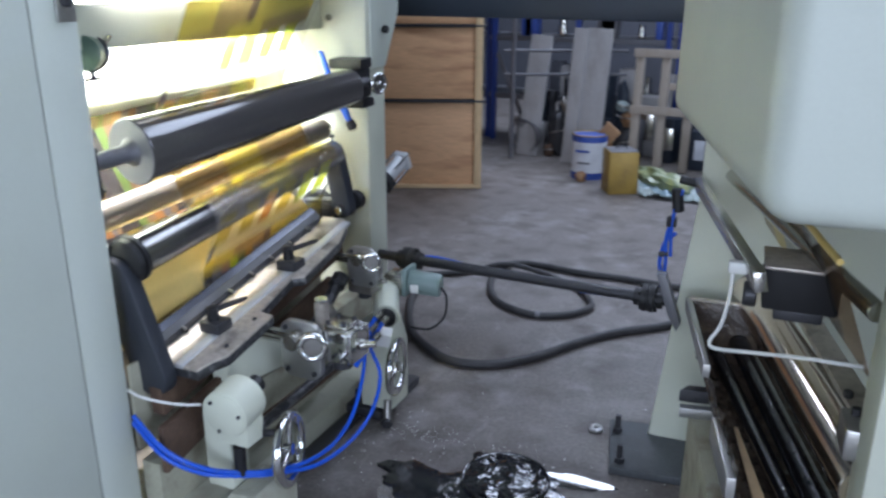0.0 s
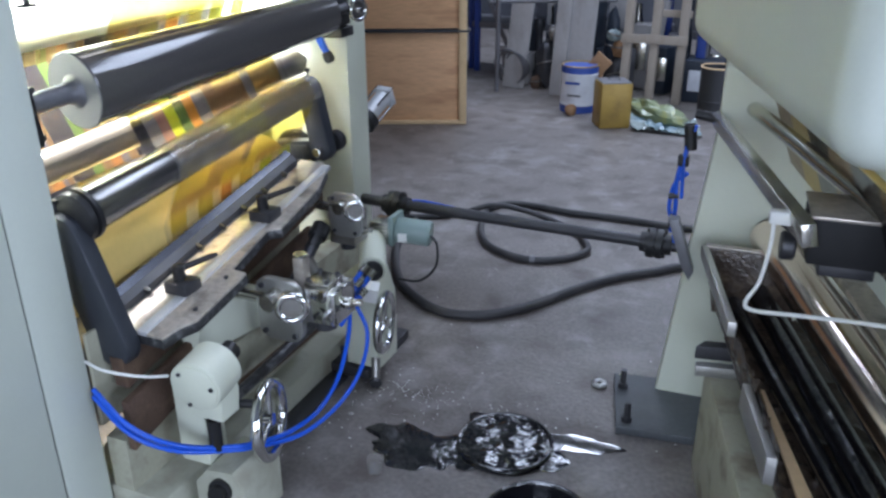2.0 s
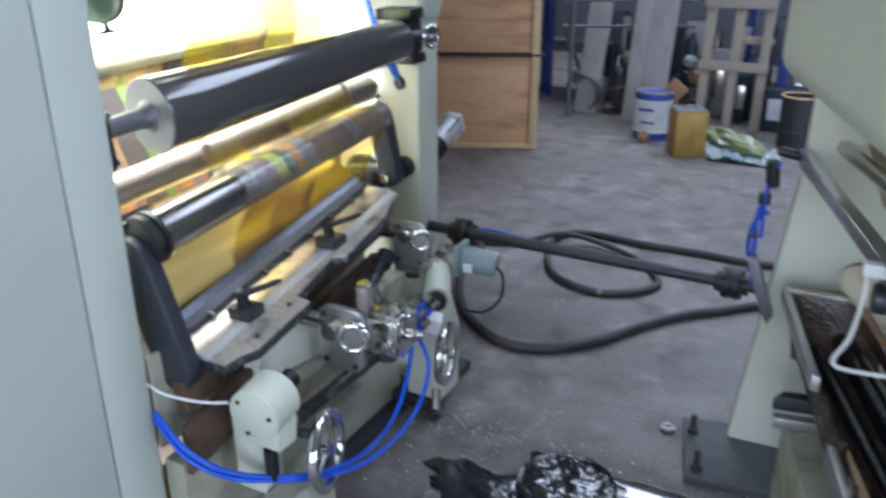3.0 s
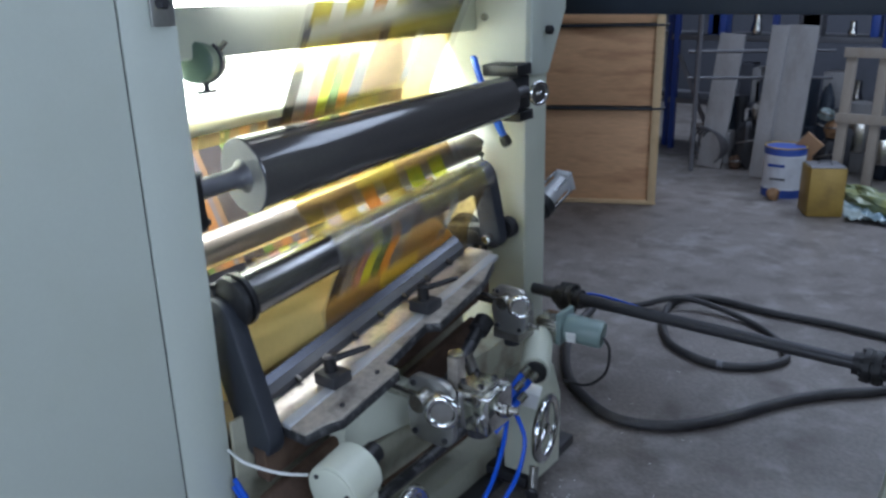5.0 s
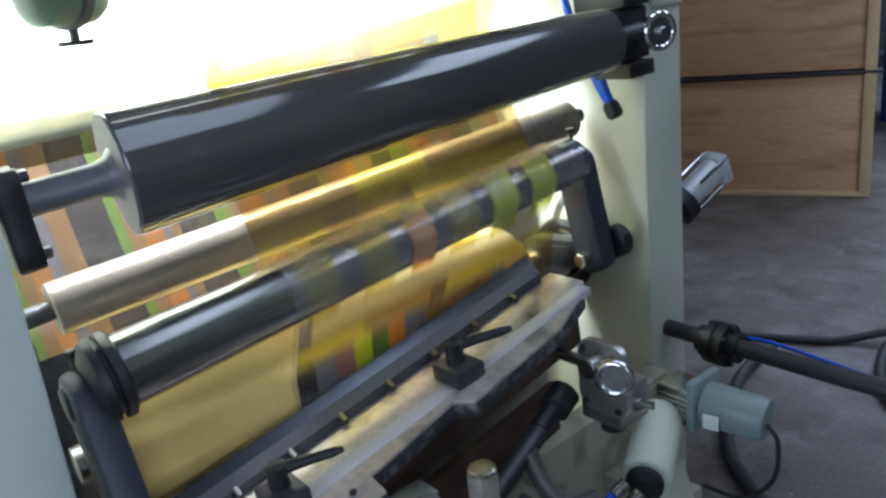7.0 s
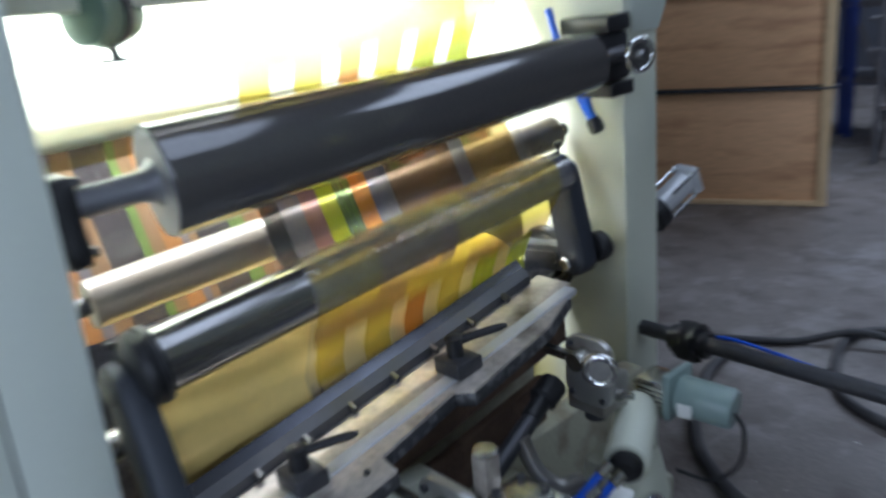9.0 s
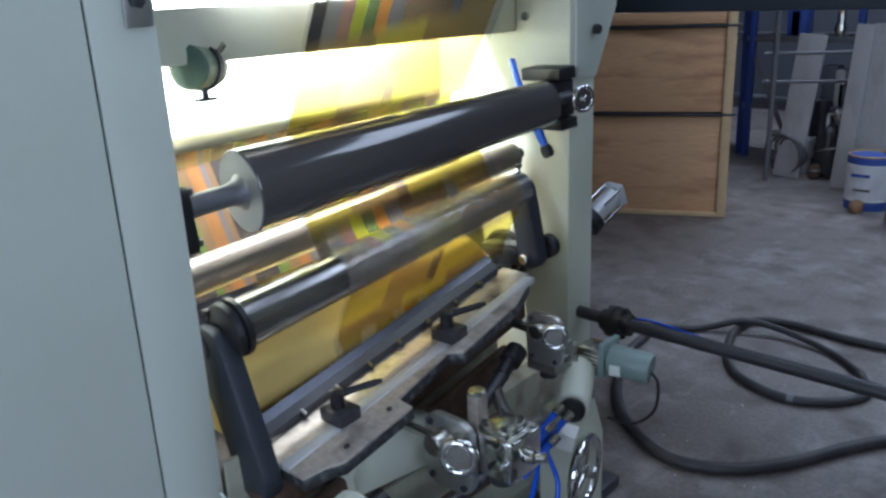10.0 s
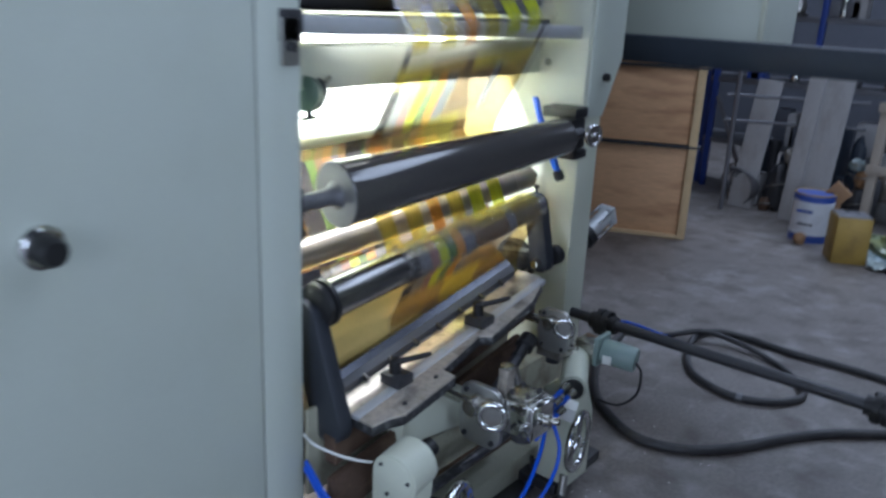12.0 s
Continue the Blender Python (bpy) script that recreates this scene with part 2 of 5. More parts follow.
# ink copies darkened in colour to offset the tube light on them
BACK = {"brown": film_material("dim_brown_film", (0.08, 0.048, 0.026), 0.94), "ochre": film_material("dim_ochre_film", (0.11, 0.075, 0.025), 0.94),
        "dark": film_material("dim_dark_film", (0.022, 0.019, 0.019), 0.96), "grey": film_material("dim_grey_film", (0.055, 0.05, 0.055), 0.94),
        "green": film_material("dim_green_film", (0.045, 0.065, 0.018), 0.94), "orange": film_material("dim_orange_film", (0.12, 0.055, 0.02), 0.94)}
CLEARFILM = film_material("clear_film", (0.92, 0.91, 0.89), 0.10, 0.06)
INKS = {"yellow": film_material("yellow_ink_film", (0.90, 0.77, 0.19), 0.20),
        "ochre": film_material("ochre_ink_film", (0.66, 0.50, 0.24), 0.18),
        "brown": film_material("brown_ink_film", (0.36, 0.22, 0.11), 0.36),
        "green": film_material("green_ink_film", (0.20, 0.33, 0.06), 0.45),
        "lime": film_material("lime_ink_film", (0.72, 0.78, 0.03), 0.55),
        "orange": film_material("orange_ink_film", (0.85, 0.36, 0.05), 0.5),
        "pink": film_material("pink_ink_film", (0.50, 0.26, 0.22), 0.45),
        "grey": film_material("grey_ink_film", (0.30, 0.29, 0.31), 0.45),
        "dark": film_material("dark_ink_film", (0.06, 0.05, 0.05), 0.6)}


# ---- building helpers ----
SITE = [Matrix()]   # where the group that is being built stands in the hall


def site(m=None):
    SITE[0] = m or Matrix()


def shift(x, y, z):
    return Matrix.Translation((x, y, z))


# roller group raised at the far frame, second unit turned, fitting the camera's view
ROLLERS = Matrix(((0.9679, 0.0384, -0.0281, -0.0819), (-0.0397, 0.9671, -0.0462, 0.0737), (0.0262, 0.0473, 0.9676, -0.0463), (0, 0, 0, 1)))
SECOND = Matrix(((1.06, -0.082, 0, 0.262), (0.067, 1.04, 0.04, 0.0), (0, 0, 1.055, -0.02), (0, 0, 0, 1)))


def part(name, bm, mat, parent=None, label="", smooth=True):
    """Links bm as one mesh under a thing or part; the vertices are given in world places."""
    me = bpy.data.meshes.new(name)
    bm.transform(SITE[0])
    bmesh.ops.recalc_face_normals(bm, faces=bm.faces)
    bm.to_mesh(me)
    bm.free()
    me.materials.append(mat)
    if smooth:
        me.polygons.foreach_set("use_smooth", [True] * len(me.polygons))
        me.set_sharp_from_angle(angle=radians(38))
    ob = new(name, me)
    if parent:
        ob.parent = parent
        base = parent
        while base.parent:
            base = base.parent
        ob.matrix_parent_inverse = Matrix.Translation(base.location).inverted() if parent is base else Matrix()
    if label:
        ob["label"] = label
    return ob


def thing(name, place, label, category, group="", kind=""):
    ob = new(name)
    ob.location = SITE[0] @ Vector(place)
    ob.empty_display_size = 0.05
    return tagged(ob, label, category, group, kind)


def mesh():
    return bmesh.new()


def add_box(bm, lo, hi, bevel=0.004, turn=None):
    c = [(a + b) / 2 for a, b in zip(lo, hi)]
    s = [b - a for a, b in zip(lo, hi)]
    m = Matrix.Translation(c) @ (turn.to_4x4() if turn else Matrix()) @ Matrix.Diagonal((*s, 1))
    made = bmesh.ops.create_cube(bm, size=1, matrix=m)
    if bevel:
        edges = {e for v in made["verts"] for e in v.link_edges}
        bmesh.ops.bevel(bm, geom=list(edges), offset=bevel, segments=2, affect="EDGES", profile=0.5)
    return bm


def box(lo, hi, bevel=0.004, turn=None):
    return add_box(mesh(), lo, hi, bevel, turn)


def add_lathe(bm, p0, p1, profile, seg=40):
    """Turns a profile of (share of the axis, radius) round the axis from p0 to p1."""
    p0, p1 = Vector(p0), Vector(p1)
    axis = (p1 - p0).normalized()
    side = axis.orthogonal().normalized()
    up = axis.cross(side)
    rings = []
    for s, r in profile:
        c = p0.lerp(p1, s)
        rings.append([bm.verts.new(c + r * (math.cos(a) * side + math.sin(a) * up)) for a in (2 * math.pi * k / seg for k in range(seg))])
    for a, b in zip(rings, rings[1:]):
        for k in range(seg):
            bm.faces.new((a[k], a[(k + 1) % seg], b[(k + 1) % seg], b[k]))
    bm.faces.new(rings[0][::-1])
    bm.faces.new(rings[-1])
    return bm


def add_cyl(bm, p0, p1, r, seg=32, bevel=0.0):
    n = (Vector(p1) - Vector(p0)).length
    e = min(bevel / n, 0.3) if n else 0
    prof = [(0, r - bevel), (e, r), (1 - e, r), (1, r - bevel)] if bevel else [(0, r), (1, r)]
    return add_lathe(bm, p0, p1, prof, seg)


def cyl(p0, p1, r, seg=32, bevel=0.0):
    return add_cyl(mesh(), p0, p1, r, seg, bevel)


def add_torus(bm, centre, axis, big, small, seg=48, ring=10):
    axis = Vector(axis).normalized()
    side = axis.orthogonal().normalized()
    up = axis.cross(side)
    centre = Vector(centre)
    rows = []
    for k in range(seg):
        a = 2 * math.pi * k / seg
        d = math.cos(a) * side + math.sin(a) * up
        rows.append([bm.verts.new(centre + d * (big + small * math.cos(b)) + axis * small * math.sin(b)) for b in (2 * math.pi * j / ring for j in range(ring))])
    for k in range(seg):
        for j in range(ring):
            bm.faces.new((rows[k][j], rows[(k + 1) % seg][j], rows[(k + 1) % seg][(j + 1) % ring], rows[k][(j + 1) % ring]))
    return bm


def smooth_path(points, steps=8):
    """A Catmull-Rom line through the points."""
    p = [Vector(q) for q in points]
    p = [2 * p[0] - p[1], *p, 2 * p[-1] - p[-2]]
    out = []
    for a, b, c, d in zip(p, p[1:], p[2:], p[3:]):
        for k in range(steps):
            t = k / steps
            out.append(0.5 * (2 * b + (c - a) * t + (2 * a - 5 * b + 4 * c - d) * t * t + (3 * b - a - 3 * c + d) * t ** 3))
    return out + [p[-2]]


def add_pipe(bm, points, r, steps=8, seg=10):
    line = smooth_path(points, steps)
    side, rows = None, []
    for k, q in enumerate(line):
        way = (line[min(k + 1, len(line) - 1)] - line[max(k - 1, 0)]).normalized()
        side = way.orthogonal().normalized() if side is None else (side - way * side.dot(way)).normalized()
        up = way.cross(side)
        rows.append([bm.verts.new(q + r * (math.cos(a) * side + math.sin(a) * up)) for a in (2 * math.pi * j / seg for j in range(seg))])
    for a, b in zip(rows, rows[1:]):
        for j in range(seg):
            bm.faces.new((a[j], a[(j + 1) % seg], b[(j + 1) % seg], b[j]))
    bm.faces.new(rows[0][::-1])
    bm.faces.new(rows[-1])
    return bm


def pipe(points, r, steps=8, seg=10):
    return add_pipe(mesh(), points, r, steps, seg)


def add_prism(bm, outline, axis, a, b, bevel=0.0):
    """An outline in the plane across an axis (pairs of the two other coordinates), pulled from a to b along it."""
    def at(u, v, w):
        return {"x": (w, u, v), "y": (u, w, v), "z": (u, v, w)}[axis]
    lo = [bm.verts.new(at(u, v, a)) for u, v in outline]
    hi = [bm.verts.new(at(u, v, b)) for u, v in outline]
    faces = [bm.faces.new(lo[::-1]), bm.faces.new(hi)]
    n = len(lo)
    for k in range(n):
        faces.append(bm.faces.new((lo[k], lo[(k + 1) % n], hi[(k + 1) % n], hi[k])))
    if bevel:
        bmesh.ops.recalc_face_normals(bm, faces=faces)
        edges = {e for f in faces[:2] for e in f.edges}
        bmesh.ops.bevel(bm, geom=list(edges), offset=bevel, segments=2, affect="EDGES", profile=0.5)
    return bm


def prism(outline, axis, a, b, bevel=0.0):
    return add_prism(mesh(), outline, axis, a, b, bevel)


def rounded(u0, v0, u1, v1, r, seg=6):
    """The outline of a rectangle with rounded corners."""
    out = []
    for cu, cv, s in ((u1 - r, v1 - r, 0), (u0 + r, v1 - r, 90), (u0 + r, v0 + r, 180), (u1 - r, v0 + r, 270)):
        for k in range(seg + 1):
            a = radians(s + 90 * k / seg)
            out.append((cu + r * math.cos(a), cv + r * math.sin(a)))
    return out


def slot(p, q, r, seg=10):
    """The outline of a bar with round ends from p to q in a plane."""
    p, q = Vector(p), Vector(q)
    a0 = math.atan2(q.y - p.y, q.x - p.x)
    out = []
    for c, start in ((q, a0 - math.pi / 2), (p, a0 + math.pi / 2)):
        for k in range(seg + 1):
            a = start + math.pi * k / seg
            out.append((c.x + r * math.cos(a), c.y + r * math.sin(a)))
    return out


# ---- the hall ----
def hall():
    tagged(part("floor", box((-9, -6, -0.2), (9, 14, 0), 0), FLOOR, smooth=False), "worn grey concrete factory floor with pale scuffs", "floor", kind="structure")
    tagged(part("wall_north", box((-9, 11.0, 0), (9, 11.25, 5.2), 0), WALL, smooth=False), "grimy grey hall wall behind stacked racks", "wall", kind="structure")
    tagged(part("wall_west", box((-9.25, -6, 0), (-9, 14, 5.2), 0), WALL, smooth=False), "grimy grey hall wall", "wall", kind="structure")
    bm = mesh()
    add_box(bm, (9, -6, 0), (9.25, -4.2, 5.2), 0)
    add_box(bm, (9, 0.2, 0), (9.25, 14, 5.2), 0)
    add_box(bm, (9, -4.2, 0), (9.25, 0.2, 0.9), 0)
    add_box(bm, (9, -4.2, 3.9), (9.25, 0.2, 5.2), 0)
    tagged(part("wall_east", bm, WALL, smooth=False), "grimy grey hall wall with a wide window opening", "wall", kind="structure")
    bm = mesh()
    add_box(bm, (-9, -6.25, 0), (-0.7, -6, 5.2), 0)
    add_box(bm, (3.7, -6.25, 0), (9, -6, 5.2), 0)
    add_box(bm, (-0.7, -6.25, 4.0), (3.7, -6, 5.2), 0)
    tagged(part("wall_south", bm, WALL, smooth=False), "grimy grey hall wall with an open gate", "wall", kind="structure")
    # unseen roof; the middle opening is only there for the added fill lamp
    bm = mesh()
    for lo, hi in (((-9.2, -6.2), (9.2, 1.95)), ((-9.2, 1.95), (-1.95, 3.25)), ((3.15, 1.95), (9.2, 3.25)), ((-9.2, 3.25), (9.2, 4.3)), ((-9.2, 4.3), (-0.6, 5.5)), ((3.6, 4.3), (9.2, 5.5)), ((-9.2, 5.5), (9.2, 8.1)),
                   ((-9.2, 8.1), (-3.45, 9.9)), ((2.65, 8.1), (9.2, 9.9)), ((-9.2, 9.9), (9.2, 14))):
        add_box(bm, (*lo, 5.2), (*hi, 5.3), 0)
    tagged(part("ceiling", bm, CEIL, smooth=False), "dark sheet roof with openings cut for three overhead lamps", "ceiling", kind="structure")


hall()


# ---- first printing unit: side frames, panels and beams ----
def near_frame():
    t = thing("control_cabinet", (-1.4, 0.7, 0), "tall pale green enamelled machine cabinet with a seamed panel", "cabinet")
    part("panel", box((-1.85, -0.6, 0.02), (-0.88, 1.2265, 2.6), 0.003), GREYGREEN, t)
    part("seam", box((-1.84, 1.223, 0.03), (-0.886, 1.234, 2.59), 0), DARKSTEEL, t, "dark panel joint")
    part("side_frame", box((-1.85, 1.231, 0.0), (-0.88, 1.367, 2.6), 0.006), GREYGREEN, t)
    knob = part("knob", add_lathe(mesh(), (-0.88, 0.690, 1.215), (-0.836, 0.690, 1.215), [(0, 0.046), (0.3, 0.046), (0.35, 0.038), (0.5, 0.038)], 32), CHROME, t, "chrome ringed switch knob")
    part("cap", add_lathe(mesh(), (-0.862, 0.690, 1.215), (-0.812, 0.690, 1.215), [(0, 0.031), (0.8, 0.031), (1, 0.024)], 28), BLACK, knob, "black knob cap")
    plate = part("plate", box((-0.878, 1.300, 1.545), (-0.870, 1.356, 1.66), 0.002), ALU, t, "small steel bracket plate")
    part("bolt", cyl((-0.870, 1.322, 1.592), (-0.848, 1.322, 1.592), 0.013, 6, 0.002), DARKSTEEL, plate)


def far_frame():
    t = thing("side_frame", (-1.4, 2.83, 0), "cream enamelled far side frame of the printing unit", "machine frame")
    part("plate", box((-1.9, 2.751, 0.0), (-0.852, 2.90, 2.6), 0.006), CREAM, t)
    part("gusset", prism([(2.78, 1.30), (2.90, 1.30), (3.02, 1.52), (3.02, 2.6), (2.78, 2.6)], "x", -0.87, -0.846, 0.002), GREYGREEN, t)
    bolt = part("latch_bolt", cyl((-0.870, 2.88, 1.451), (-0.845, 2.88, 1.451), 0.008, 16), CHROME, t, "steel latch pin with a black knob")
    part("knob", cyl((-0.845, 2.88, 1.451), (-0.822, 2.88, 1.451), 0.016, 20, 0.003), BLACK, bolt)
    for z in (1.50, 1.60):
        part("bolt", cyl((-1.02, 2.751, z), (-1.02, 2.735, z), 0.014, 6, 0.002), STEEL, t)


def cross_members():
    t = thing("cross_beam", (-1.15, 2.05, 1.45), "cream box beam between the machine side frames", "beam")
    part("beam", box((-1.22, 1.367, 1.452), (-1.06, 2.751, 1.575), 0.008), CREAM, t)
    t = thing("guide_rail", (-0.90, 2.1, 1.58), "aluminium rail across the top of the printing unit", "rail")
    part("rail", box((-0.955, 1.28, 1.605), (-0.885, 3.06, 1.652), 0.004, Euler((radians(-1.0), 0, 0)).to_matrix()), PALEALU, t)
    part("end_block", box((-0.95, 1.30, 1.60), (-0.87, 1.37, 1.68), 0.006), DARKSTEEL, t)
    t = thing("drying_hood", (-1.6, 2.05, 1.17), "cream drying hood with a rounded lower edge", "hood")
    prof = [(-1.95, 1.20)] + [(-1.50 + 0.09 * math.cos(a), 1.26 + 0.09 * math.sin(a)) for a in (radians(270 + 90 * k / 8) for k in range(9))] + [(-1.41, 2.3), (-1.95, 2.3)]
    part("shell", prism(prof, "y", 1.376, 2.742), CREAM, t)
    for y0, y1 in ((1.370, 1.375), (2.743, 2.748)):
        part("end_panel", prism(prof, "y", y0, y1), CREAM, t)
    t = thing("tube_lamp", (-1.24, 2.0, 1.60), "lit fluorescent tube under a dark panel", "lamp")
    part("tube", cyl((-1.02, 1.62, 1.608), (-1.02, 2.35, 1.608), 0.012, 16), TUBE, t, "glowing white tube")
    # added panel, deep enough to hide the bright hood from the camera
    part("dark_panel", box((-1.10, 1.45, 1.628), (-0.965, 2.65, 1.660), 0.006), DARKSTEEL, t)
    t = thing("top_roller", (-1.05, 2.0, 1.74), "dark roller above the film", "roller")
    part("body", cyl((-1.12, 1.40, 1.735), (-1.12, 2.72, 1.735), 0.07, 40, 0.004), RUBBER, t)


near_frame()
far_frame()
cross_members()


# ---- rollers ----
R1A, R1B = Vector((-0.921, 1.550, 1.206)), Vector((-0.847, 2.625, 1.232))
R2A, R2B = Vector((-0.880, 1.455, 0.910)), Vector((-0.885, 2.530, 0.980))


def rollers():
    t = thing("pressure_roller", R1A, "large dark grey rubber roller with a steel journal", "roller")
    way = (R1B - R1A).normalized()
    part("body", add_lathe(mesh(), R1A, R1B, [(0, 0.100), (0.002, 0.102), (0.998, 0.070), (1, 0.068)], 96), RUBBER, t)
    part("end_disc", add_lathe(mesh(), R1A - way * 0.003, R1A, [(0, 0.0985), (1, 0.0985)], 64), ENDFACE, t, "machined grey end face")
    part("journal", add_lathe(mesh(), R1A - way * 0.16, R1A - way * 0.002, [(0, 0.027), (0.8, 0.027), (0.93, 0.033), (1, 0.046)], 32), ENDFACE, t)
    part("journal", add_lathe(mesh(), R1B, R1B + way * 0.12, [(0, 0.03), (0.2, 0.02), (1, 0.02)], 28), DARKSTEEL, t)
    b = thing("bearing_block", R1A - way * 0.13, "black lobed bearing block on the near frame", "bearing")
    prof = []
    for k in range(48):
        a = 2 * math.pi * k / 48
        r = 0.040 + 0.012 * abs(math.sin(2 * a)) ** 3
        prof.append((R1A.x - 0.02 + r * math.cos(a), R1A.z - 0.03 + 1.9 * r * math.sin(a)))
    part("housing", prism(prof, "y", 1.372, 1.412, 0.004), BLACK, b)
    for dz in (-0.085, 0.035):
        part("bolt", cyl((R1A.x + 0.005, 1.408, R1A.z + dz), (R1A.x + 0.005, 1.425, R1A.z + dz), 0.010, 6, 0.002), DARKSTEEL, b)
    b = thing("slide_bracket", (-0.87, 2.70, 1.2), "black forked bracket holding the rubber roller", "bracket")
    part("upper_jaw", box((-0.984, 2.684, 1.292), (-0.829, 2.773, 1.332), 0.004), BLACK, b)
    part("lower_jaw", box((-0.944, 2.684, 1.132), (-0.829, 2.773, 1.167), 0.004), BLACK, b)
    part("block", box((-0.914, 2.654, 1.172), (-0.839, 2.773, 1.289), 0.006), BLACK, b)
    w = thing("small_handwheel", (-0.774, 2.724, 1.231), "small chrome adjusting handwheel on a screw", "handwheel")
    bm = add_torus(mesh(), (-0.774, 2.729, 1.231), (1, -0.25, 0), 0.037, 0.008, 40, 10)
    part("rim", bm, CHROME, w)
    part("hub", cyl((-0.844, 2.739, 1.231), (-0.759, 2.724, 1.231), 0.010, 20, 0.002), CHROME, w)
    part("web", cyl((-0.779, 2.730, 1.231), (-0.770, 2.728, 1.231), 0.030, 32), STEEL, w)

    t = thing("guide_roller", R2A, "polished steel guide roller between dark arms", "roller")
    way = (R2B - R2A).normalized()
    part("body", add_lathe(mesh(), R2A, R2B, [(0, 0.060), (0.002, 0.062), (0.998, 0.050), (1, 0.049)], 64), ROLLSTEEL, t)
    collar = part("collar", add_lathe(mesh(), R2A - way * 0.05, R2A + way * 0.004, [(0, 0.045), (0.2, 0.068), (0.45, 0.072), (0.5, 0.064), (0.6, 0.064), (0.65, 0.073), (0.9, 0.073), (1, 0.064)], 40), BLACK, t, "ribbed black end collar")
    t = thing("idle_roller", (-1.07, 2.0, 0.99), "thin polished steel idle roller", "roller")
    part("body", cyl((-1.08, 1.42, 0.985), (-1.06, 2.70, 1.03), 0.048, 48, 0.002), BRONZED, t)
    part("journal", cyl((-1.08, 1.372, 0.984), (-1.08, 1.42, 0.985), 0.018, 24), DARKSTEEL, t)
    part("journal", cyl((-1.06, 2.70, 1.03), (-1.06, 2.745, 1.031), 0.018, 24), DARKSTEEL, t)
    t = thing("printing_cylinder", (-1.06, 2.0, 0.70), "gold-yellow inked gravure cylinder", "cylinder")
    part("body", cyl((-1.065, 1.44, 0.695), (-1.065, 2.42, 0.685), 0.136, 80, 0.003), GOLD, t)
    part("journal", cyl((-1.065, 1.372, 0.70), (-1.065, 1.44, 0.70), 0.035, 28), STEEL, t)
    part("journal", add_lathe(mesh(), (-1.06, 2.42, 0.685), (-1.06, 2.748, 0.682), [(0, 0.036), (0.25, 0.04), (0.45, 0.06), (0.65, 0.06), (0.67, 0.085), (1, 0.085)], 40), STEEL, t, "steel chuck cone")
    part("chuck_ring", add_torus(mesh(), (-1.06, 2.63, 0.683), (0, 1, 0), 0.085, 0.014, 40, 10), BLACK, t)

    def arm(name, y0, y1, tall, label):
        a = thing(name, (-0.88, (y0 + y1) / 2, 0.75), label, "lever arm", "roller arms")
        part("lever", prism(slot((-0.905, tall - 0.014), (-0.822, tall - 0.318), 0.068), "y", y0, y1, 0.008), ARMGREY, a)
        part("boss", cyl((-0.922, y0 - 0.006, tall), (-0.922, y1 + 0.006, tall), 0.03, 28, 0.003), ARMGREY, a)
        s = part("screw", cyl((-0.922, (y0 + y1) / 2, tall + 0.04), (-0.922, (y0 + y1) / 2, tall + 0.075), 0.005, 12), DARKSTEEL, a)
        part("head", cyl((-0.922, (y0 + y1) / 2, tall + 0.073), (-0.922, (y0 + y1) / 2, tall + 0.086), 0.011, 6, 0.002), BLACK, s)
        return a
    arm("roller_arm", 1.376, 1.429, 0.873, "dark slate cast arm carrying the guide roller")
    rest = SITE[0]
    site(rest @ shift(-0.013, -0.034, 0.006))
    a = thing("roller_arm", (-0.87, 2.58, 0.75), "dark slate angled cast arm carrying the guide roller", "lever arm", "roller arms")
    part("lever", prism(slot((-0.895, 0.952), (-0.862, 0.735), 0.043), "y", 2.562, 2.615, 0.007), ARMGREY, a)
    foot = part("foot", prism(slot((-0.862, 0.735), (-1.06, 0.715), 0.036), "y", 2.566, 2.620, 0.006), ARMGREY, a)
    part("web", prism(slot((-0.93, 0.733), (-1.03, 0.722), 0.017), "y", 2.556, 2.566, 0.002), DARKSTEEL, foot)
    part("pivot_bolt", cyl((-0.862, 2.53, 0.735), (-0.862, 2.566, 0.735), 0.019, 6, 0.003), STEEL, a)
    part("boss", cyl((-0.842, 2.625, 0.752), (-0.842, 2.665, 0.752), 0.040, 36, 0.006), BLACK, a)
    s = part("screw", cyl((-0.895, 2.585, 0.99), (-0.895, 2.585, 1.03), 0.005, 12), DARKSTEEL, a)
    part("head", cyl((-0.895, 2.585, 1.028), (-0.895, 2.585, 1.041), 0.011, 6, 0.002), BLACK, s)
    site(rest)


site(ROLLERS)
rollers()


# ---- film path: centre line in the x-z plane ----
def loop_line():
    """The closed way of the film: down behind the rubber roller, over the guide roller, round the cylinder and back."""
    pts = [Vector((-0.80, 1.66)), Vector((-1.055, 1.24))]
    c2, r2 = Vector((-0.8825, 0.946)), 0.0625
    for k in range(13):
        a = radians(165 - 225 * k / 12)
        pts.append(c2 + r2 * Vector((math.cos(a), math.sin(a))))
    c3, r3 = Vector((-1.065, 0.714)), 0.1395
    for k in range(11):
        a = radians(15 - 190 * k / 10)
        pts.append(c3 + r3 * Vector((math.cos(a), math.sin(a))))
    pts += [Vector((-1.34, 0.98)), Vector((-1.52, 1.14)), Vector((-1.62, 1.40)), Vector((-1.55, 1.75)), Vector((-1.20, 1.90)), Vector((-0.93, 1.86))]
    return pts


LOOP = loop_line()
FILM_Y0, FILM_Y1 = 1.77, 2.45


def arc_table(pts):
    total, out = 0.0, [0.0]
    for a, b in zip(pts, pts[1:] + pts[:1]):
        total += (b - a).length
        out.append(total)
    return out


ARC = arc_table(LOOP)


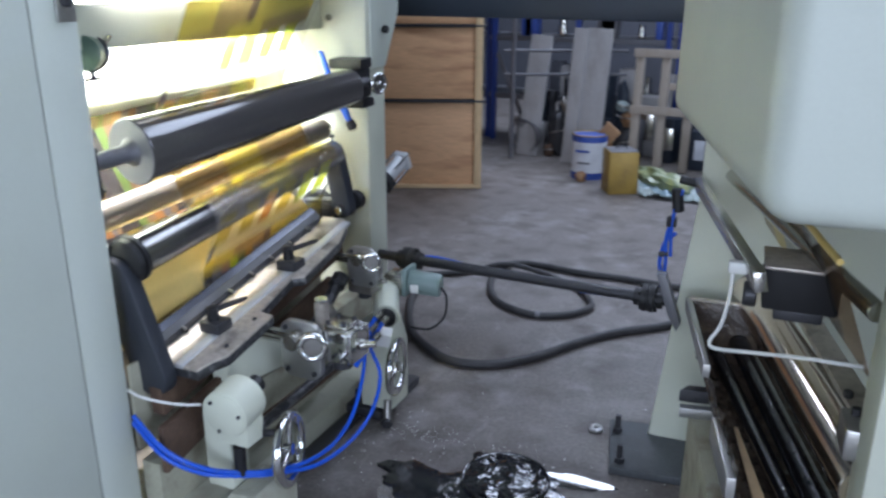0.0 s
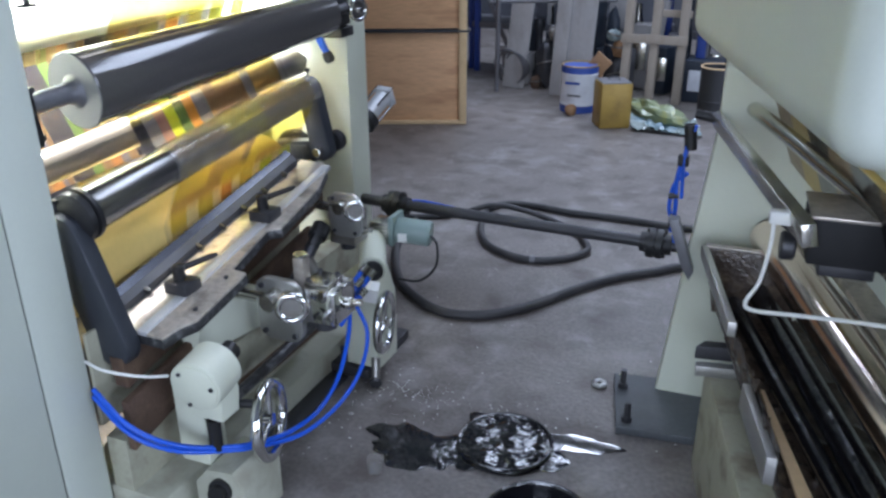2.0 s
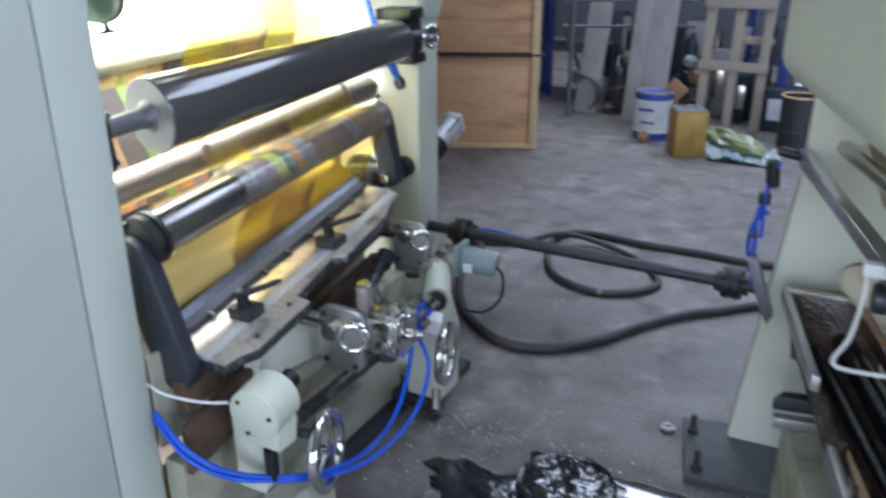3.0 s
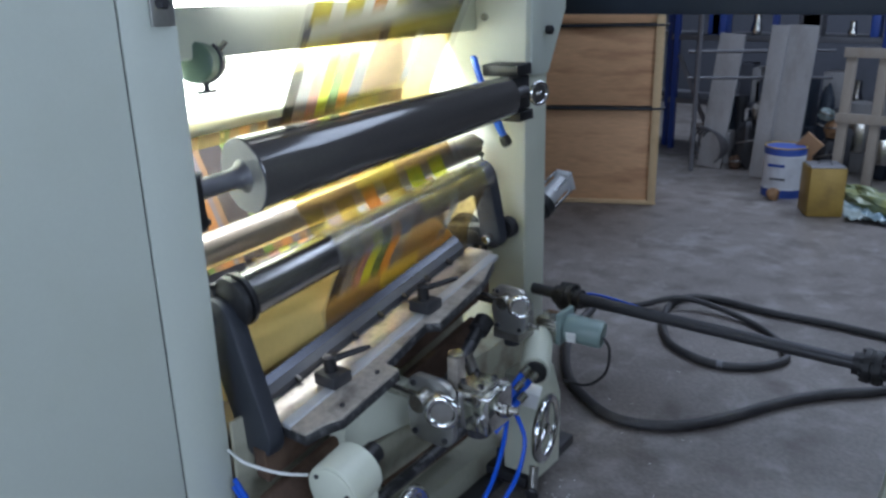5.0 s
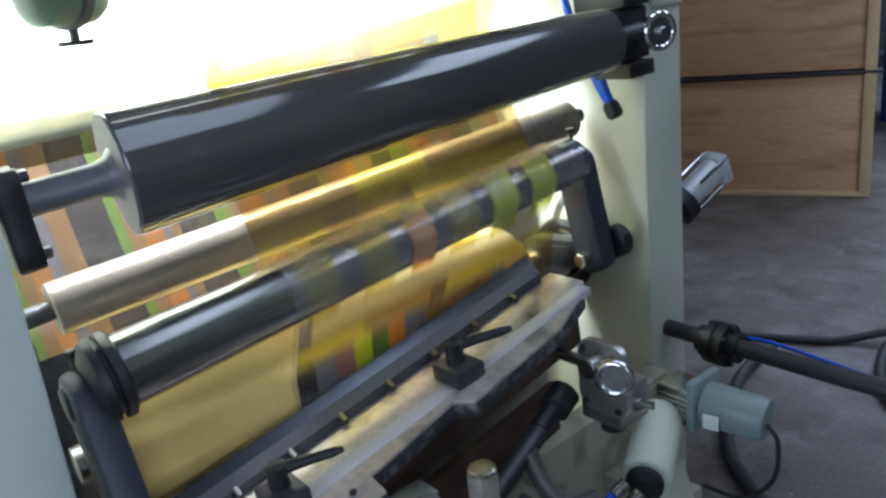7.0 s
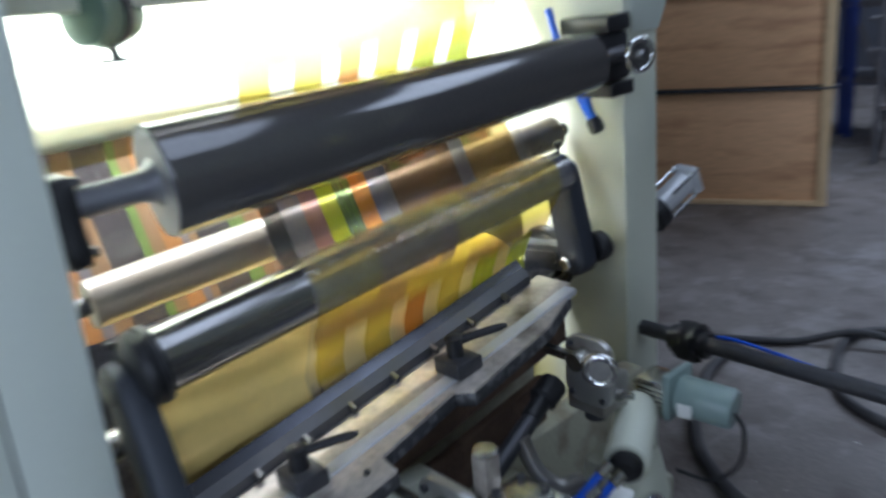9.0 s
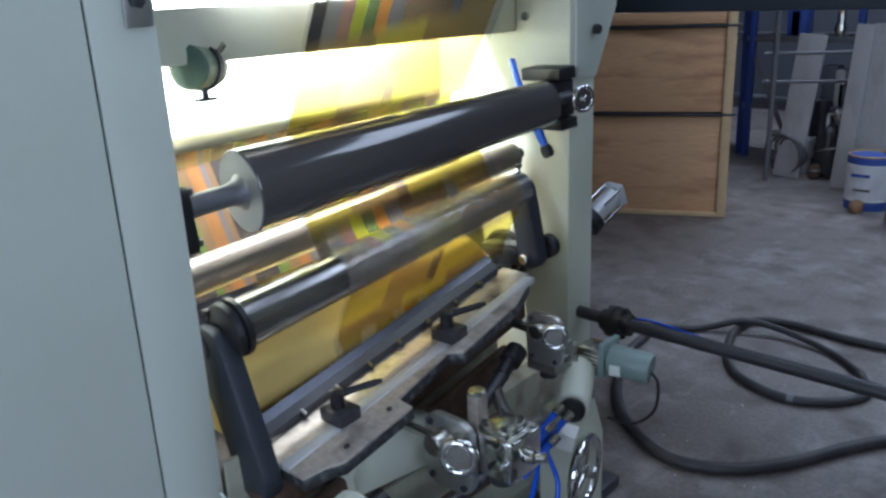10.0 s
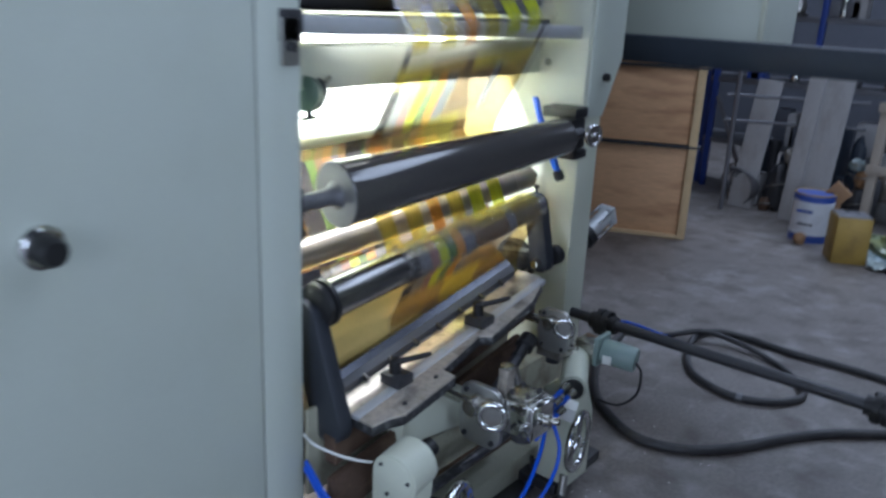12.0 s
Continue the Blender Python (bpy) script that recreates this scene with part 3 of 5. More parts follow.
def on_loop(s):
    """The place on the film's way after s metres, and its direction."""
    s %= ARC[-1]
    for k in range(len(LOOP)):
        if s <= ARC[k + 1]:
            a, b = LOOP[k], LOOP[(k + 1) % len(LOOP)]
            return a.lerp(b, (s - ARC[k]) / (ARC[k + 1] - ARC[k])), (b - a).normalized()


def film_web():
    t = thing("film_web", (-0.95, 2.06, 1.0), "clear printed plastic film running over rollers", "film")
    bm = mesh()
    n = len(LOOP)
    lift = lambda y: 0.065 * (y - 2.0)
    a = [bm.verts.new((p.x, FILM_Y0 - 0.02, p.y + lift(FILM_Y0))) for p in LOOP]
    b = [bm.verts.new((p.x, FILM_Y1 + 0.05, p.y + lift(FILM_Y1))) for p in LOOP]
    for k in range(n):
        bm.faces.new((a[k], a[(k + 1) % n], b[(k + 1) % n], b[k]))
    part("clear_film", bm, CLEARFILM, t)
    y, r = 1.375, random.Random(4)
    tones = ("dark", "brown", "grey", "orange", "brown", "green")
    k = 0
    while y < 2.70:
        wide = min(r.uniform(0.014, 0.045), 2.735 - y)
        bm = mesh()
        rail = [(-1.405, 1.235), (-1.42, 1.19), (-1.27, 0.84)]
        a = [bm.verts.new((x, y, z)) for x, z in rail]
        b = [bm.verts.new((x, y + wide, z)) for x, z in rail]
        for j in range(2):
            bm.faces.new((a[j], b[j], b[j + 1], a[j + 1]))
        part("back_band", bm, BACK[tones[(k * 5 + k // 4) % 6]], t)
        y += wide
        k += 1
    return t


film_web()
site()


# ---- doctor blade beam and carriage of the first unit ----
def risen(bm):
    """Tilts the blade beam up towards its far end to fit the camera's view."""
    for v in bm.verts:
        v.co.z += 0.17 * (v.co.y - 1.5) - 0.048
        v.co.x += 0.022
    return bm


def blade_beam():
    t = thing("doctor_blade", (-0.89, 1.85, 0.66), "dark steel doctor blade with clamp screws", "blade")
    part("blade", risen(prism([(-0.928, 0.696), (-0.926, 0.698), (-0.890, 0.668), (-0.893, 0.665)], "y", 1.43, 2.36, 0)), BLADE, t, "thin bright blade edge")
    part("holder", risen(prism([(-0.911, 0.676), (-0.904, 0.682), (-0.884, 0.664), (-0.884, 0.640), (-0.896, 0.640)], "y", 1.43, 2.36, 0.002)), HOLDER, t)
    for k in range(8):
        y = 1.46 + 0.115 * k
        part("clamp_screw", risen(cyl((-0.890, y, 0.661), (-0.866, y, 0.652), 0.008, 10, 0.002)), BLACK, t)
    t = thing("blade_beam", (-0.77, 1.85, 0.62), "ink-stained metal beam plate with a notched front edge", "beam")
    part("rear_plate", risen(box((-0.896, 1.43, 0.606), (-0.792, 2.40, 0.642), 0.002)), BEAMTOP, t)
    part("wear_strip", risen(box((-0.790, 1.433, 0.630), (-0.755, 2.38, 0.645), 0.001)), PALEALU, t, "bare pale worn strip")
    def front(d):
        return [(-0.789, 1.433 - d), (-0.700 + d, 1.433 - d), (-0.683 + d, 1.485), (-0.655 + d, 1.525), (-0.655 + d, 1.748 + d), (-0.712 + d, 1.755 + d),
                (-0.735 + d, 1.965), (-0.697 + d, 1.988), (-0.715 + d, 2.24), (-0.760 + d, 2.36 + d), (-0.789, 2.36 + d)]
    part("front_plate", risen(prism(front(0), "z", 0.6325, 0.640, 0.001)), BEAMTOP, t)
    # spattered layer, dark also because the side's shade is put into its colour
    part("front_edge", risen(prism(front(0.0015), "z", 0.604, 0.632, 0.002)), SPATTER, t, "spattered steel edge, darkened for its shaded side")
    part("web", risen(box((-0.85, 1.372, 0.50), (-0.80, 2.38, 0.592), 0.004)), RUST, t, "rust-brown ink-crusted web")
    for x, y in ((-0.69, 1.56), (-0.70, 1.71)):
        part("screw", risen(cyl((x, y, 0.640), (x, y, 0.645), 0.007, 12)), DARKSTEEL, t)


def clamp_lever(x, y, z):
    t = thing("clamp_lever", (x, y, z), "black ratchet clamp lever on a square block", "clamp", "blade clamps")
    part("block", box((x - 0.040, y - 0.035, z), (x + 0.040, y + 0.035, z + 0.036), 0.004), DARKSTEEL, t)
    part("post", add_lathe(mesh(), (x - 0.005, y, z + 0.036), (x - 0.005, y, z + 0.082), [(0, 0.019), (0.75, 0.018), (0.9, 0.020), (1, 0.013)], 20), BLACK, t)
    part("handle", add_lathe(mesh(), (x - 0.015, y - 0.006, z + 0.064), (x + 0.053, y + 0.103, z + 0.080), [(0, 0.013), (0.4, 0.0095), (0.85, 0.009), (1, 0.005)], 14), BLACK, t)


def lower_frame():
    t = thing("lower_machine_frame", (-0.8, 2.0, 0.0), "cream cast lower frame with a dark foot plate", "machine base")
    # the bed takes the darker cream in place of shade
    part("bed", box((-1.05, 1.372, 0.0), (-0.70, 2.745, 0.10), 0.01), SHADEDCREAM, t)
    # shadow under the gearbox is put into the apron's darker colour
    part("apron", prism([(1.372, 0.10), (2.745, 0.10), (2.745, 0.40), (2.2, 0.38), (1.9, 0.30), (1.372, 0.27)], "x", -0.87, -0.80, 0.004), GRIMYSHADECREAM, t)
    part("foot_plate", box((-0.735, 2.26, 0.005), (-0.545, 2.60, 0.045), 0.006), DARKSTEEL, t)
    for x, y in ((-0.60, 2.32), (-0.60, 2.40), (-0.68, 2.31)):
        part("bolt", cyl((x, y, 0.045), (x, y, 0.09), 0.008, 8), DARKSTEEL, t)
    t = thing("ink_tray_edge", (-0.78, 1.7, 0.42), "rust-brown ink-crusted tray wall", "tray")
    part("wall", prism([(1.372, 0.25), (1.372, 0.40), (2.3, 0.56), (2.3, 0.45)], "x", -0.79, -0.765, 0.004), RUST, t)
    part("back_wall", box((-0.885, 1.374, 0.30), (-0.872, 2.38, 0.58), 0.003), GRIMYSHADECREAM, t, "grimy cream tray back, darkened for dim light")
    t = thing("carriage_plate", (-0.75, 1.76, 0.16), "cream cast carriage plate below the blade beam", "plate")
    part("plate", prism([(1.64, 0.40), (1.93, 0.36), (1.93, 0.50), (1.66, 0.535), (1.63, 0.46)], "x", -0.80, -0.735, 0.006), CREAM, t)
    # the ledge's shadow is painted in with the darker cream
    part("ledge", box((-0.80, 1.62, 0.14), (-0.752, 2.2, 0.355), 0.006), GRIMYSHADECREAM, t, "ledge under the plate with its shade painted in")
    t = thing("lead_shaft", (-0.62, 2.0, 0.3), "dirty ink-spattered steel lead shaft", "shaft")
    part("shaft", cyl((-0.625, 1.55, 0.30), (-0.625, 2.46, 0.345), 0.017, 16), SPATTER, t)
    part("angle_bar", box((-0.70, 1.72, 0.262), (-0.645, 2.45, 0.276), 0.003), RUST, t)
    # dark sheet laid where the floor under the shaft lies in shadow
    t = thing("drip_board", (-0.66, 2.0, 0.0), "dark sheet standing for the shaded floor under the shaft", "board")
    part("board", box((-0.698, 1.72, 0.002), (-0.625, 2.25, 0.012), 0.003), DARKSTEEL, t)
    t = thing("floor_bolt", (-0.50, 2.22, 0.0), "grey steel jacking bolt standing by the foot plate", "bolt")
    part("shank", cyl((-0.505, 2.24, 0.0), (-0.520, 2.275, 0.10), 0.016, 16, 0.003), WORNSTEEL, t)
    part("head", cyl((-0.500, 2.225, 0.018), (-0.505, 2.24, 0.022), 0.024, 6, 0.003), DARKSTEEL, t)


def gear_drum():
    t = thing("gear_housing", (-0.72, 1.5, 0.3), "round cream gear housing with a three-screw cover", "gearbox")
    a, b = Vector((-0.657, 1.455, 0.447)), Vector((-0.668, 1.560, 0.456))
    way = (b - a).normalized()
    part("drum", add_lathe(mesh(), a, b, [(0, 0.069), (0.04, 0.073), (1, 0.073)], 48), CREAM, t)
    cover = part("cover", add_lathe(mesh(), a - way * 0.006, a, [(0, 0.061), (0.5, 0.065), (1, 0.065)], 40), CREAM, t)
    side = way.orthogonal().normalized()
    up = way.cross(side)
    for k in range(3):
        g = radians(120 * k + 35)
        p = a + 0.054 * (math.cos(g) * side + math.sin(g) * up)
        part("screw", cyl(p - way * 0.010, p - way * 0.004, 0.006, 10), DARKSTEEL, cover)
    part("bracket", prism([(-0.715, 0.33), (-0.612, 0.33), (-0.605, 0.40), (-0.61, 0.44), (-0.715, 0.44)], "y", 1.488, 1.565, 0.006), CREAM, t)
    part("bracket_bolt", cyl((-0.66, 1.51, 0.22), (-0.66, 1.51, 0.316), 0.018, 16), BLACK, t)
    part("mount", box((-0.80, 1.52, 0.14), (-0.70, 1.60, 0.40), 0.006), CREAM, t)
    lower = part("lower_hub", prism([(-0.735, -0.02), (-0.57, -0.02), (-0.57, 0.125), (-0.605, 0.165), (-0.69, 0.155), (-0.735, 0.10)], "y", 1.49, 1.66, 0.004), SHADEDCREAM, t)
    part("stub", add_lathe(mesh(), (-0.645, 1.49, 0.105), (-0.640, 1.455, 0.108), [(0, 0.034), (0.4, 0.034), (0.45, 0.024), (1, 0.024)], 24), BLACK, lower)
    part("stub", add_lathe(mesh(), b - way * 0.005, b + way * 0.075, [(0, 0.033), (0.55, 0.033), (0.6, 0.028), (1, 0.028)], 24), BLACK, t)
    part("shaft", cyl((-0.69, 1.565, 0.325), (-0.575, 1.622, 0.318), 0.012, 20, 0.002), BLACK, t)
    part("collar", cyl((-0.668, 1.575, 0.324), (-0.650, 1.584, 0.323), 0.022, 8, 0.002), BLACK, t)


def handwheel(name, centre, axis, r, label, spokes=3):
    t = thing(name, centre, label, "handwheel", "chrome handwheels")
    centre, axis = Vector(centre), Vector(axis).normalized()
    side = axis.orthogonal().normalized()
    up = axis.cross(side)
    part("rim", add_torus(mesh(), centre, axis, r, r * 0.17, 56, 12), CHROME, t)
    part("hub", cyl(centre - axis * 0.03, centre + axis * 0.012, r * 0.2, 28, 0.003), CHROME, t)
    for k in range(spokes):
        a = 2 * math.pi * k / spokes + 0.6
        d = math.cos(a) * side + math.sin(a) * up
        part("spoke", cyl(centre + d * r * 0.15, centre + d * r, r * 0.085, 12), CHROME, t)


def side_carriage(y, z, label, dx=0.0, bx=0.0, bz=0.0):
    """A gear block with a knurled chrome knob that shifts the blade beam."""
    t = thing("adjusting_gearbox", (-0.66, y, z), label, "gearbox", "blade adjusters")
    def at(x, dy, dz):
        return (x + dx, y + dy, z + dz)
    part("plate", prism(rounded(-0.775 + dx, z - 0.10, -0.655 + dx, z + 0.055, 0.035), "y", y - 0.03, y - 0.012, 0.003), ALU, t)
    for u, w in ((-0.755, 0.035), (-0.675, -0.08), (-0.755, -0.08)):
        part("plate_screw", cyl(at(u, -0.036, w), at(u, -0.029, w), 0.007, 8), DARKSTEEL, t)
    part("block", box(at(-0.68 + bx, -0.01, -0.05 + bz), at(-0.58 + bx, 0.085, 0.035 + bz), 0.006), WORNSTEEL if bx else CHROME, t)
    part("cap", box(at(-0.665 + bx, 0.0, 0.035 + bz), at(-0.60 + bx, 0.07, 0.047 + bz), 0.004), STEEL, t)
    for u, w in ((-0.655, 0.01), (-0.61, 0.01), (-0.655, 0.06), (-0.61, 0.06)):
        part("cap_screw", cyl(at(u + bx, w, 0.047 + bz), at(u + bx, w, 0.053 + bz), 0.006, 8), DARKSTEEL, t)
    part("top_block", box(at(-0.69 + bx, 0.0, 0.03 + bz), at(-0.662 + bx, 0.03, 0.10 + bz), 0.004), BEAMTOP, t, "brass-brown stained block")
    part("top_washer", cyl(at(-0.676 + bx, 0.015, 0.10 + bz), at(-0.676 + bx, 0.015, 0.108 + bz), 0.018, 20, 0.002), STEEL, t)
    part("sleeve", cyl(at(-0.715, -0.075, 0.015), at(-0.715, -0.03, 0.015), 0.022, 24, 0.003), STEEL, t)
    knob = part("knob", add_torus(mesh(), at(-0.646, -0.076, 0.02), (0.45, -0.9, 0), 0.030, 0.0085, 40, 10), CHROME, t, "bright ring of the adjusting wheel")
    part("web", cyl(at(-0.649, -0.070, 0.02), at(-0.645, -0.078, 0.02), 0.027, 32), WORNSTEEL, knob)
    part("hub", cyl(at(-0.690, -0.030, 0.02), at(-0.648, -0.070, 0.02), 0.016, 20, 0.003), STEEL, knob)
    part("rod", cyl(at(-0.84, -0.05, 0.02), at(-0.715, -0.05, 0.02), 0.008, 14), STEEL, t)
    part("rod", cyl(at(-0.84, -0.02, -0.01), at(-0.715, -0.02, -0.01), 0.008, 14), STEEL, t)
    part("boss", cyl(at(-0.63 + bx, 0.03, -0.075 + bz), at(-0.63 + bx, 0.03, -0.05 + bz), 0.026, 18), DARKSTEEL, t)
    part("nozzle", add_lathe(mesh(), at(-0.58 + bx, 0.04, -0.01 + bz), at(-0.545 + bx, 0.05, -0.005 + bz), [(0, 0.014), (0.4, 0.014), (0.5, 0.009), (1, 0.009)], 16), STEEL, t)
    return t


def drive_motor():
    t = thing("drive_motor", (-0.52, 2.49, 0.45), "grey-green drive motor with a finned steel gearhead", "motor")
    part("body", add_lathe(mesh(), (-0.575, 2.475, 0.520), (-0.425, 2.505, 0.508), [(0, 0.050), (0.05, 0.056), (0.93, 0.056), (1, 0.050)], 40), GREENPAINT, t)
    part("flange", box((-0.595, 2.42, 0.455), (-0.572, 2.54, 0.590), 0.006), GREENPAINT, t)
    part("name_plate", box((-0.545, 2.4185, 0.485), (-0.505, 2.4215, 0.525), 0.001, Euler((0, 0, radians(11))).to_matrix()), WHITE, t, "pale name plate")
    gear = part("gearhead", box((-0.69, 2.43, 0.455), (-0.595, 2.53, 0.555), 0.006), STEEL, t, "finned steel gearhead")
    for k in range(6):
        part("fin", box((-0.692, 2.424, 0.462 + 0.015 * k), (-0.60, 2.43, 0.469 + 0.015 * k), 0.001), STEEL, gear)
    part("cable", pipe([(-0.425, 2.50, 0.50), (-0.395, 2.50, 0.46), (-0.40, 2.49, 0.36), (-0.47, 2.47, 0.29), (-0.57, 2.46, 0.285)], 0.006), BLACK, t, "black motor cable")


def blade_drive():
    t = thing("swing_bracket", (-0.68, 2.2, 0.45), "steel pivot shaft with a curved black bracket", "bracket")
    part("shaft", cyl((-0.705, 1.98, 0.475), (-0.745, 2.22, 0.560), 0.020, 20), DARKSTEEL, t)
    part("socket", add_lathe(mesh(), (-0.738, 2.17, 0.545), (-0.755, 2.27, 0.580), [(0, 0.021), (0.5, 0.021), (0.55, 0.032), (1, 0.032)], 24), BLACK, t)
    part("yoke", pipe([(-0.72, 2.12, 0.53), (-0.69, 2.13, 0.46), (-0.655, 2.16, 0.42), (-0.62, 2.20, 0.43)], 0.019), WORNSTEEL, t)
    t = thing("cream_cylinder", (-0.60, 2.32, 0.40), "cream round housing with a black ring end", "housing")
    part("drum", cyl((-0.565, 2.27, 0.455), (-0.665, 2.46, 0.470), 0.048, 36, 0.004), CREAM, t)
    part("ring", add_lathe(mesh(), (-0.553, 2.247, 0.453), (-0.568, 2.276, 0.455), [(0, 0.021), (0.4, 0.036), (1, 0.036)], 28), BLACK, t)
    t = thing("column", (-0.62, 2.35, 0.04), "cream upright standing on the foot plate", "column")
    part("post", prism([(-0.70, 0.045), (-0.57, 0.045), (-0.57, 0.30), (-0.60, 0.40), (-0.70, 0.40)], "y", 2.30, 2.45, 0.006), CREAM, t)
    t = thing("air_valve", (-0.58, 2.2, 0.40), "white square air valve with fittings", "valve")
    part("body", box((-0.560, 2.17, 0.385), (-0.508, 2.222, 0.440), 0.004, Euler((0.2, 0.2, 0.4)).to_matrix()), WHITE, t)
    for k, (x, y, z) in enumerate(((-0.55, 2.10, 0.47), (-0.535, 2.12, 0.445), (-0.55, 2.06, 0.435), (-0.53, 2.05, 0.41))):
        part("fitting", cyl((x - 0.012, y - 0.045, z - 0.03), (x + 0.012, y + 0.045, z + 0.035), 0.009, 12), BLUEHOSE, t)
        part("ring", cyl((x + 0.012, y + 0.045, z + 0.035), (x + 0.02, y + 0.07, z + 0.05), 0.012, 12), STEEL, t)


def air_tubes():
    site()
    for way in ([(-0.860, 1.355, 0.430), (-0.740, 1.343, 0.355), (-0.640, 1.387, 0.296), (-0.560, 1.487, 0.243), (-0.500, 1.581, 0.218), (-0.480, 1.690, 0.189), (-0.470, 1.814, 0.182), (-0.470, 1.932, 0.224), (-0.480, 2.023, 0.317), (-0.500, 2.082, 0.397)],
                [(-0.860, 1.351, 0.412), (-0.740, 1.339, 0.335), (-0.640, 1.384, 0.280), (-0.560, 1.485, 0.233), (-0.500, 1.579, 0.204), (-0.460, 1.717, 0.167), (-0.440, 1.881, 0.168), (-0.440, 2.024, 0.210), (-0.450, 2.097, 0.306), (-0.490, 2.102, 0.400)]):
        t = thing("air_tube", (-0.6, 1.6, 0.15), "blue air tube looping in front of the unit", "tube", "blue air tubes")
        part("tube", pipe(way, 0.0072), BLUEHOSE, t)
    site(ROLLERS)
    t = thing("air_tube", (-0.9, 2.74, 1.1), "blue air tube hanging by the far frame", "tube", "blue air tubes")
    for d in (0.0, 0.018, 0.036):
        part("tube", pipe([(-1.035 + d, 2.70 - d, 1.36), (-1.005 + d, 2.69 - d, 1.29), (-0.965 + 0.7 * d, 2.69, 1.18), (-0.935 + 0.4 * d, 2.70, 1.10), (-0.92 + 0.2 * d, 2.71, 1.065)], 0.0095), BLUEHOSE, t)
    part("end_cap", add_lathe(mesh(), (-0.922, 2.708, 1.075), (-0.908, 2.714, 1.035), [(0, 0.016), (0.3, 0.021), (0.8, 0.021), (1, 0.014)], 20), BLACK, t, "black connector at the tube ends")
    site()
    t = thing("grey_cable", (-0.72, 1.4, 0.55), "thin pale cable beside the tray", "cable")
    part("cable", pipe([(-0.860, 1.347, 0.520), (-0.800, 1.342, 0.512), (-0.740, 1.364, 0.499), (-0.700, 1.393, 0.487), (-0.670, 1.432, 0.474)], 0.004), WHITE, t)


def ink_pump():
    t = thing("green_bowl", (-1.0, 1.54, 1.35), "dark green cup-shaped oiler hanging by wing screws", "oiler")
    part("bowl", add_lathe(mesh(), (-0.976, 1.505, 1.413), (-1.019, 1.580, 1.409), [(0, 0.030), (0.05, 0.036), (0.5, 0.036), (0.52, 0.034), (0.85, 0.034), (1, 0.028)], 36), material("dark_green_paint", (0.10, 0.16, 0.12), 0.4, 0, 0.1, 6, 80, 0.03), t)
    part("hanger", box((-1.012, 1.535, 1.446), (-0.989, 1.565, 1.478), 0.006), DARKSTEEL, t)
    part("flange", add_lathe(mesh(), (-0.994, 1.536, 1.4116), (-1.002, 1.550, 1.4108), [(0, 0.037), (0.1, 0.040), (0.9, 0.040), (1, 0.037)], 36), DARKSTEEL, t)
    for dx in (-0.032, 0.034):
        part("clamp_screw", cyl((-0.998 + dx * 0.87, 1.543 + dx * 0.5, 1.432), (-0.998 + dx * 1.2, 1.543 + dx * 0.69, 1.446), 0.005, 10), STEEL, t)
    part("screw", cyl((-0.997, 1.545, 1.378), (-0.997, 1.545, 1.357), 0.006, 12), DARKSTEEL, t)
    part("wing", box((-1.002, 1.525, 1.354), (-0.992, 1.565, 1.360), 0.002), DARKSTEEL, t)


def air_cylinder():
    t = thing("air_cylinder", (-0.87, 3.0, 0.85), "aluminium air cylinder with a black collar on the frame", "cylinder")
    p, q = Vector((-0.868, 2.955, 0.772)), Vector((-0.838, 3.095, 0.852))
    way = (q - p).normalized()
    part("collar", add_lathe(mesh(), p - way * 0.04, p + way * 0.03, [(0, 0.04), (0.4, 0.045), (0.5, 0.056), (1, 0.056)], 32), BLACK, t)
    part("barrel", cyl(p + way * 0.03, q, 0.036, 32), PALEALU, t)
    part("end_cap", box(q - Vector((0.04, 0.012, 0.04)), q + Vector((0.04, 0.02, 0.04)), 0.006, Euler((radians(20), 0, radians(-15))).to_matrix()), PALEALU, t)
    for sx, sz in ((-1, -1), (-1, 1), (1, -1), (1, 1)):
        o = Vector((0.035 * sx, 0, 0.035 * sz))
        part("tie_rod", cyl(p + way * 0.05 + o, q + o, 0.005, 8), CHROME, t)
    part("mount", box((-0.925, 2.902, 0.45), (-0.885, 2.945, 0.79), 0.004), DARKSTEEL, t)
    part("lock", cyl((-0.885, 2.93, 0.56), (-0.872, 2.93, 0.56), 0.016, 20), CHROME, t)


def line_shaft():
    t = thing("line_shaft", (-0.2, 2.83, 0.47), "dark steel line shaft with flanged couplings", "shaft")
    part("shaft", cyl((-1.2, 2.82, 0.482), (1.6, 2.835, 0.466), 0.022, 28), DARKSTEEL, t)
    for x in (-0.70, 0.345):
        c = part("coupling", add_lathe(mesh(), (x - 0.055, 2.828, 0.474), (x + 0.055, 2.828, 0.473), [(0, 0.036), (0.25, 0.036), (0.27, 0.055), (0.45, 0.055), (0.47, 0.05), (0.53, 0.05), (0.55, 0.055), (0.73, 0.055), (0.75, 0.036), (1, 0.036)], 36), BLACK, t)
        for k in range(6):
            a = radians(60 * k + 20)
            y, z = 2.828 + 0.045 * math.cos(a), 0.474 + 0.045 * math.sin(a)
            part("bolt", cyl((x - 0.035, y, z), (x + 0.035, y, z), 0.008, 6), BLACK, c)


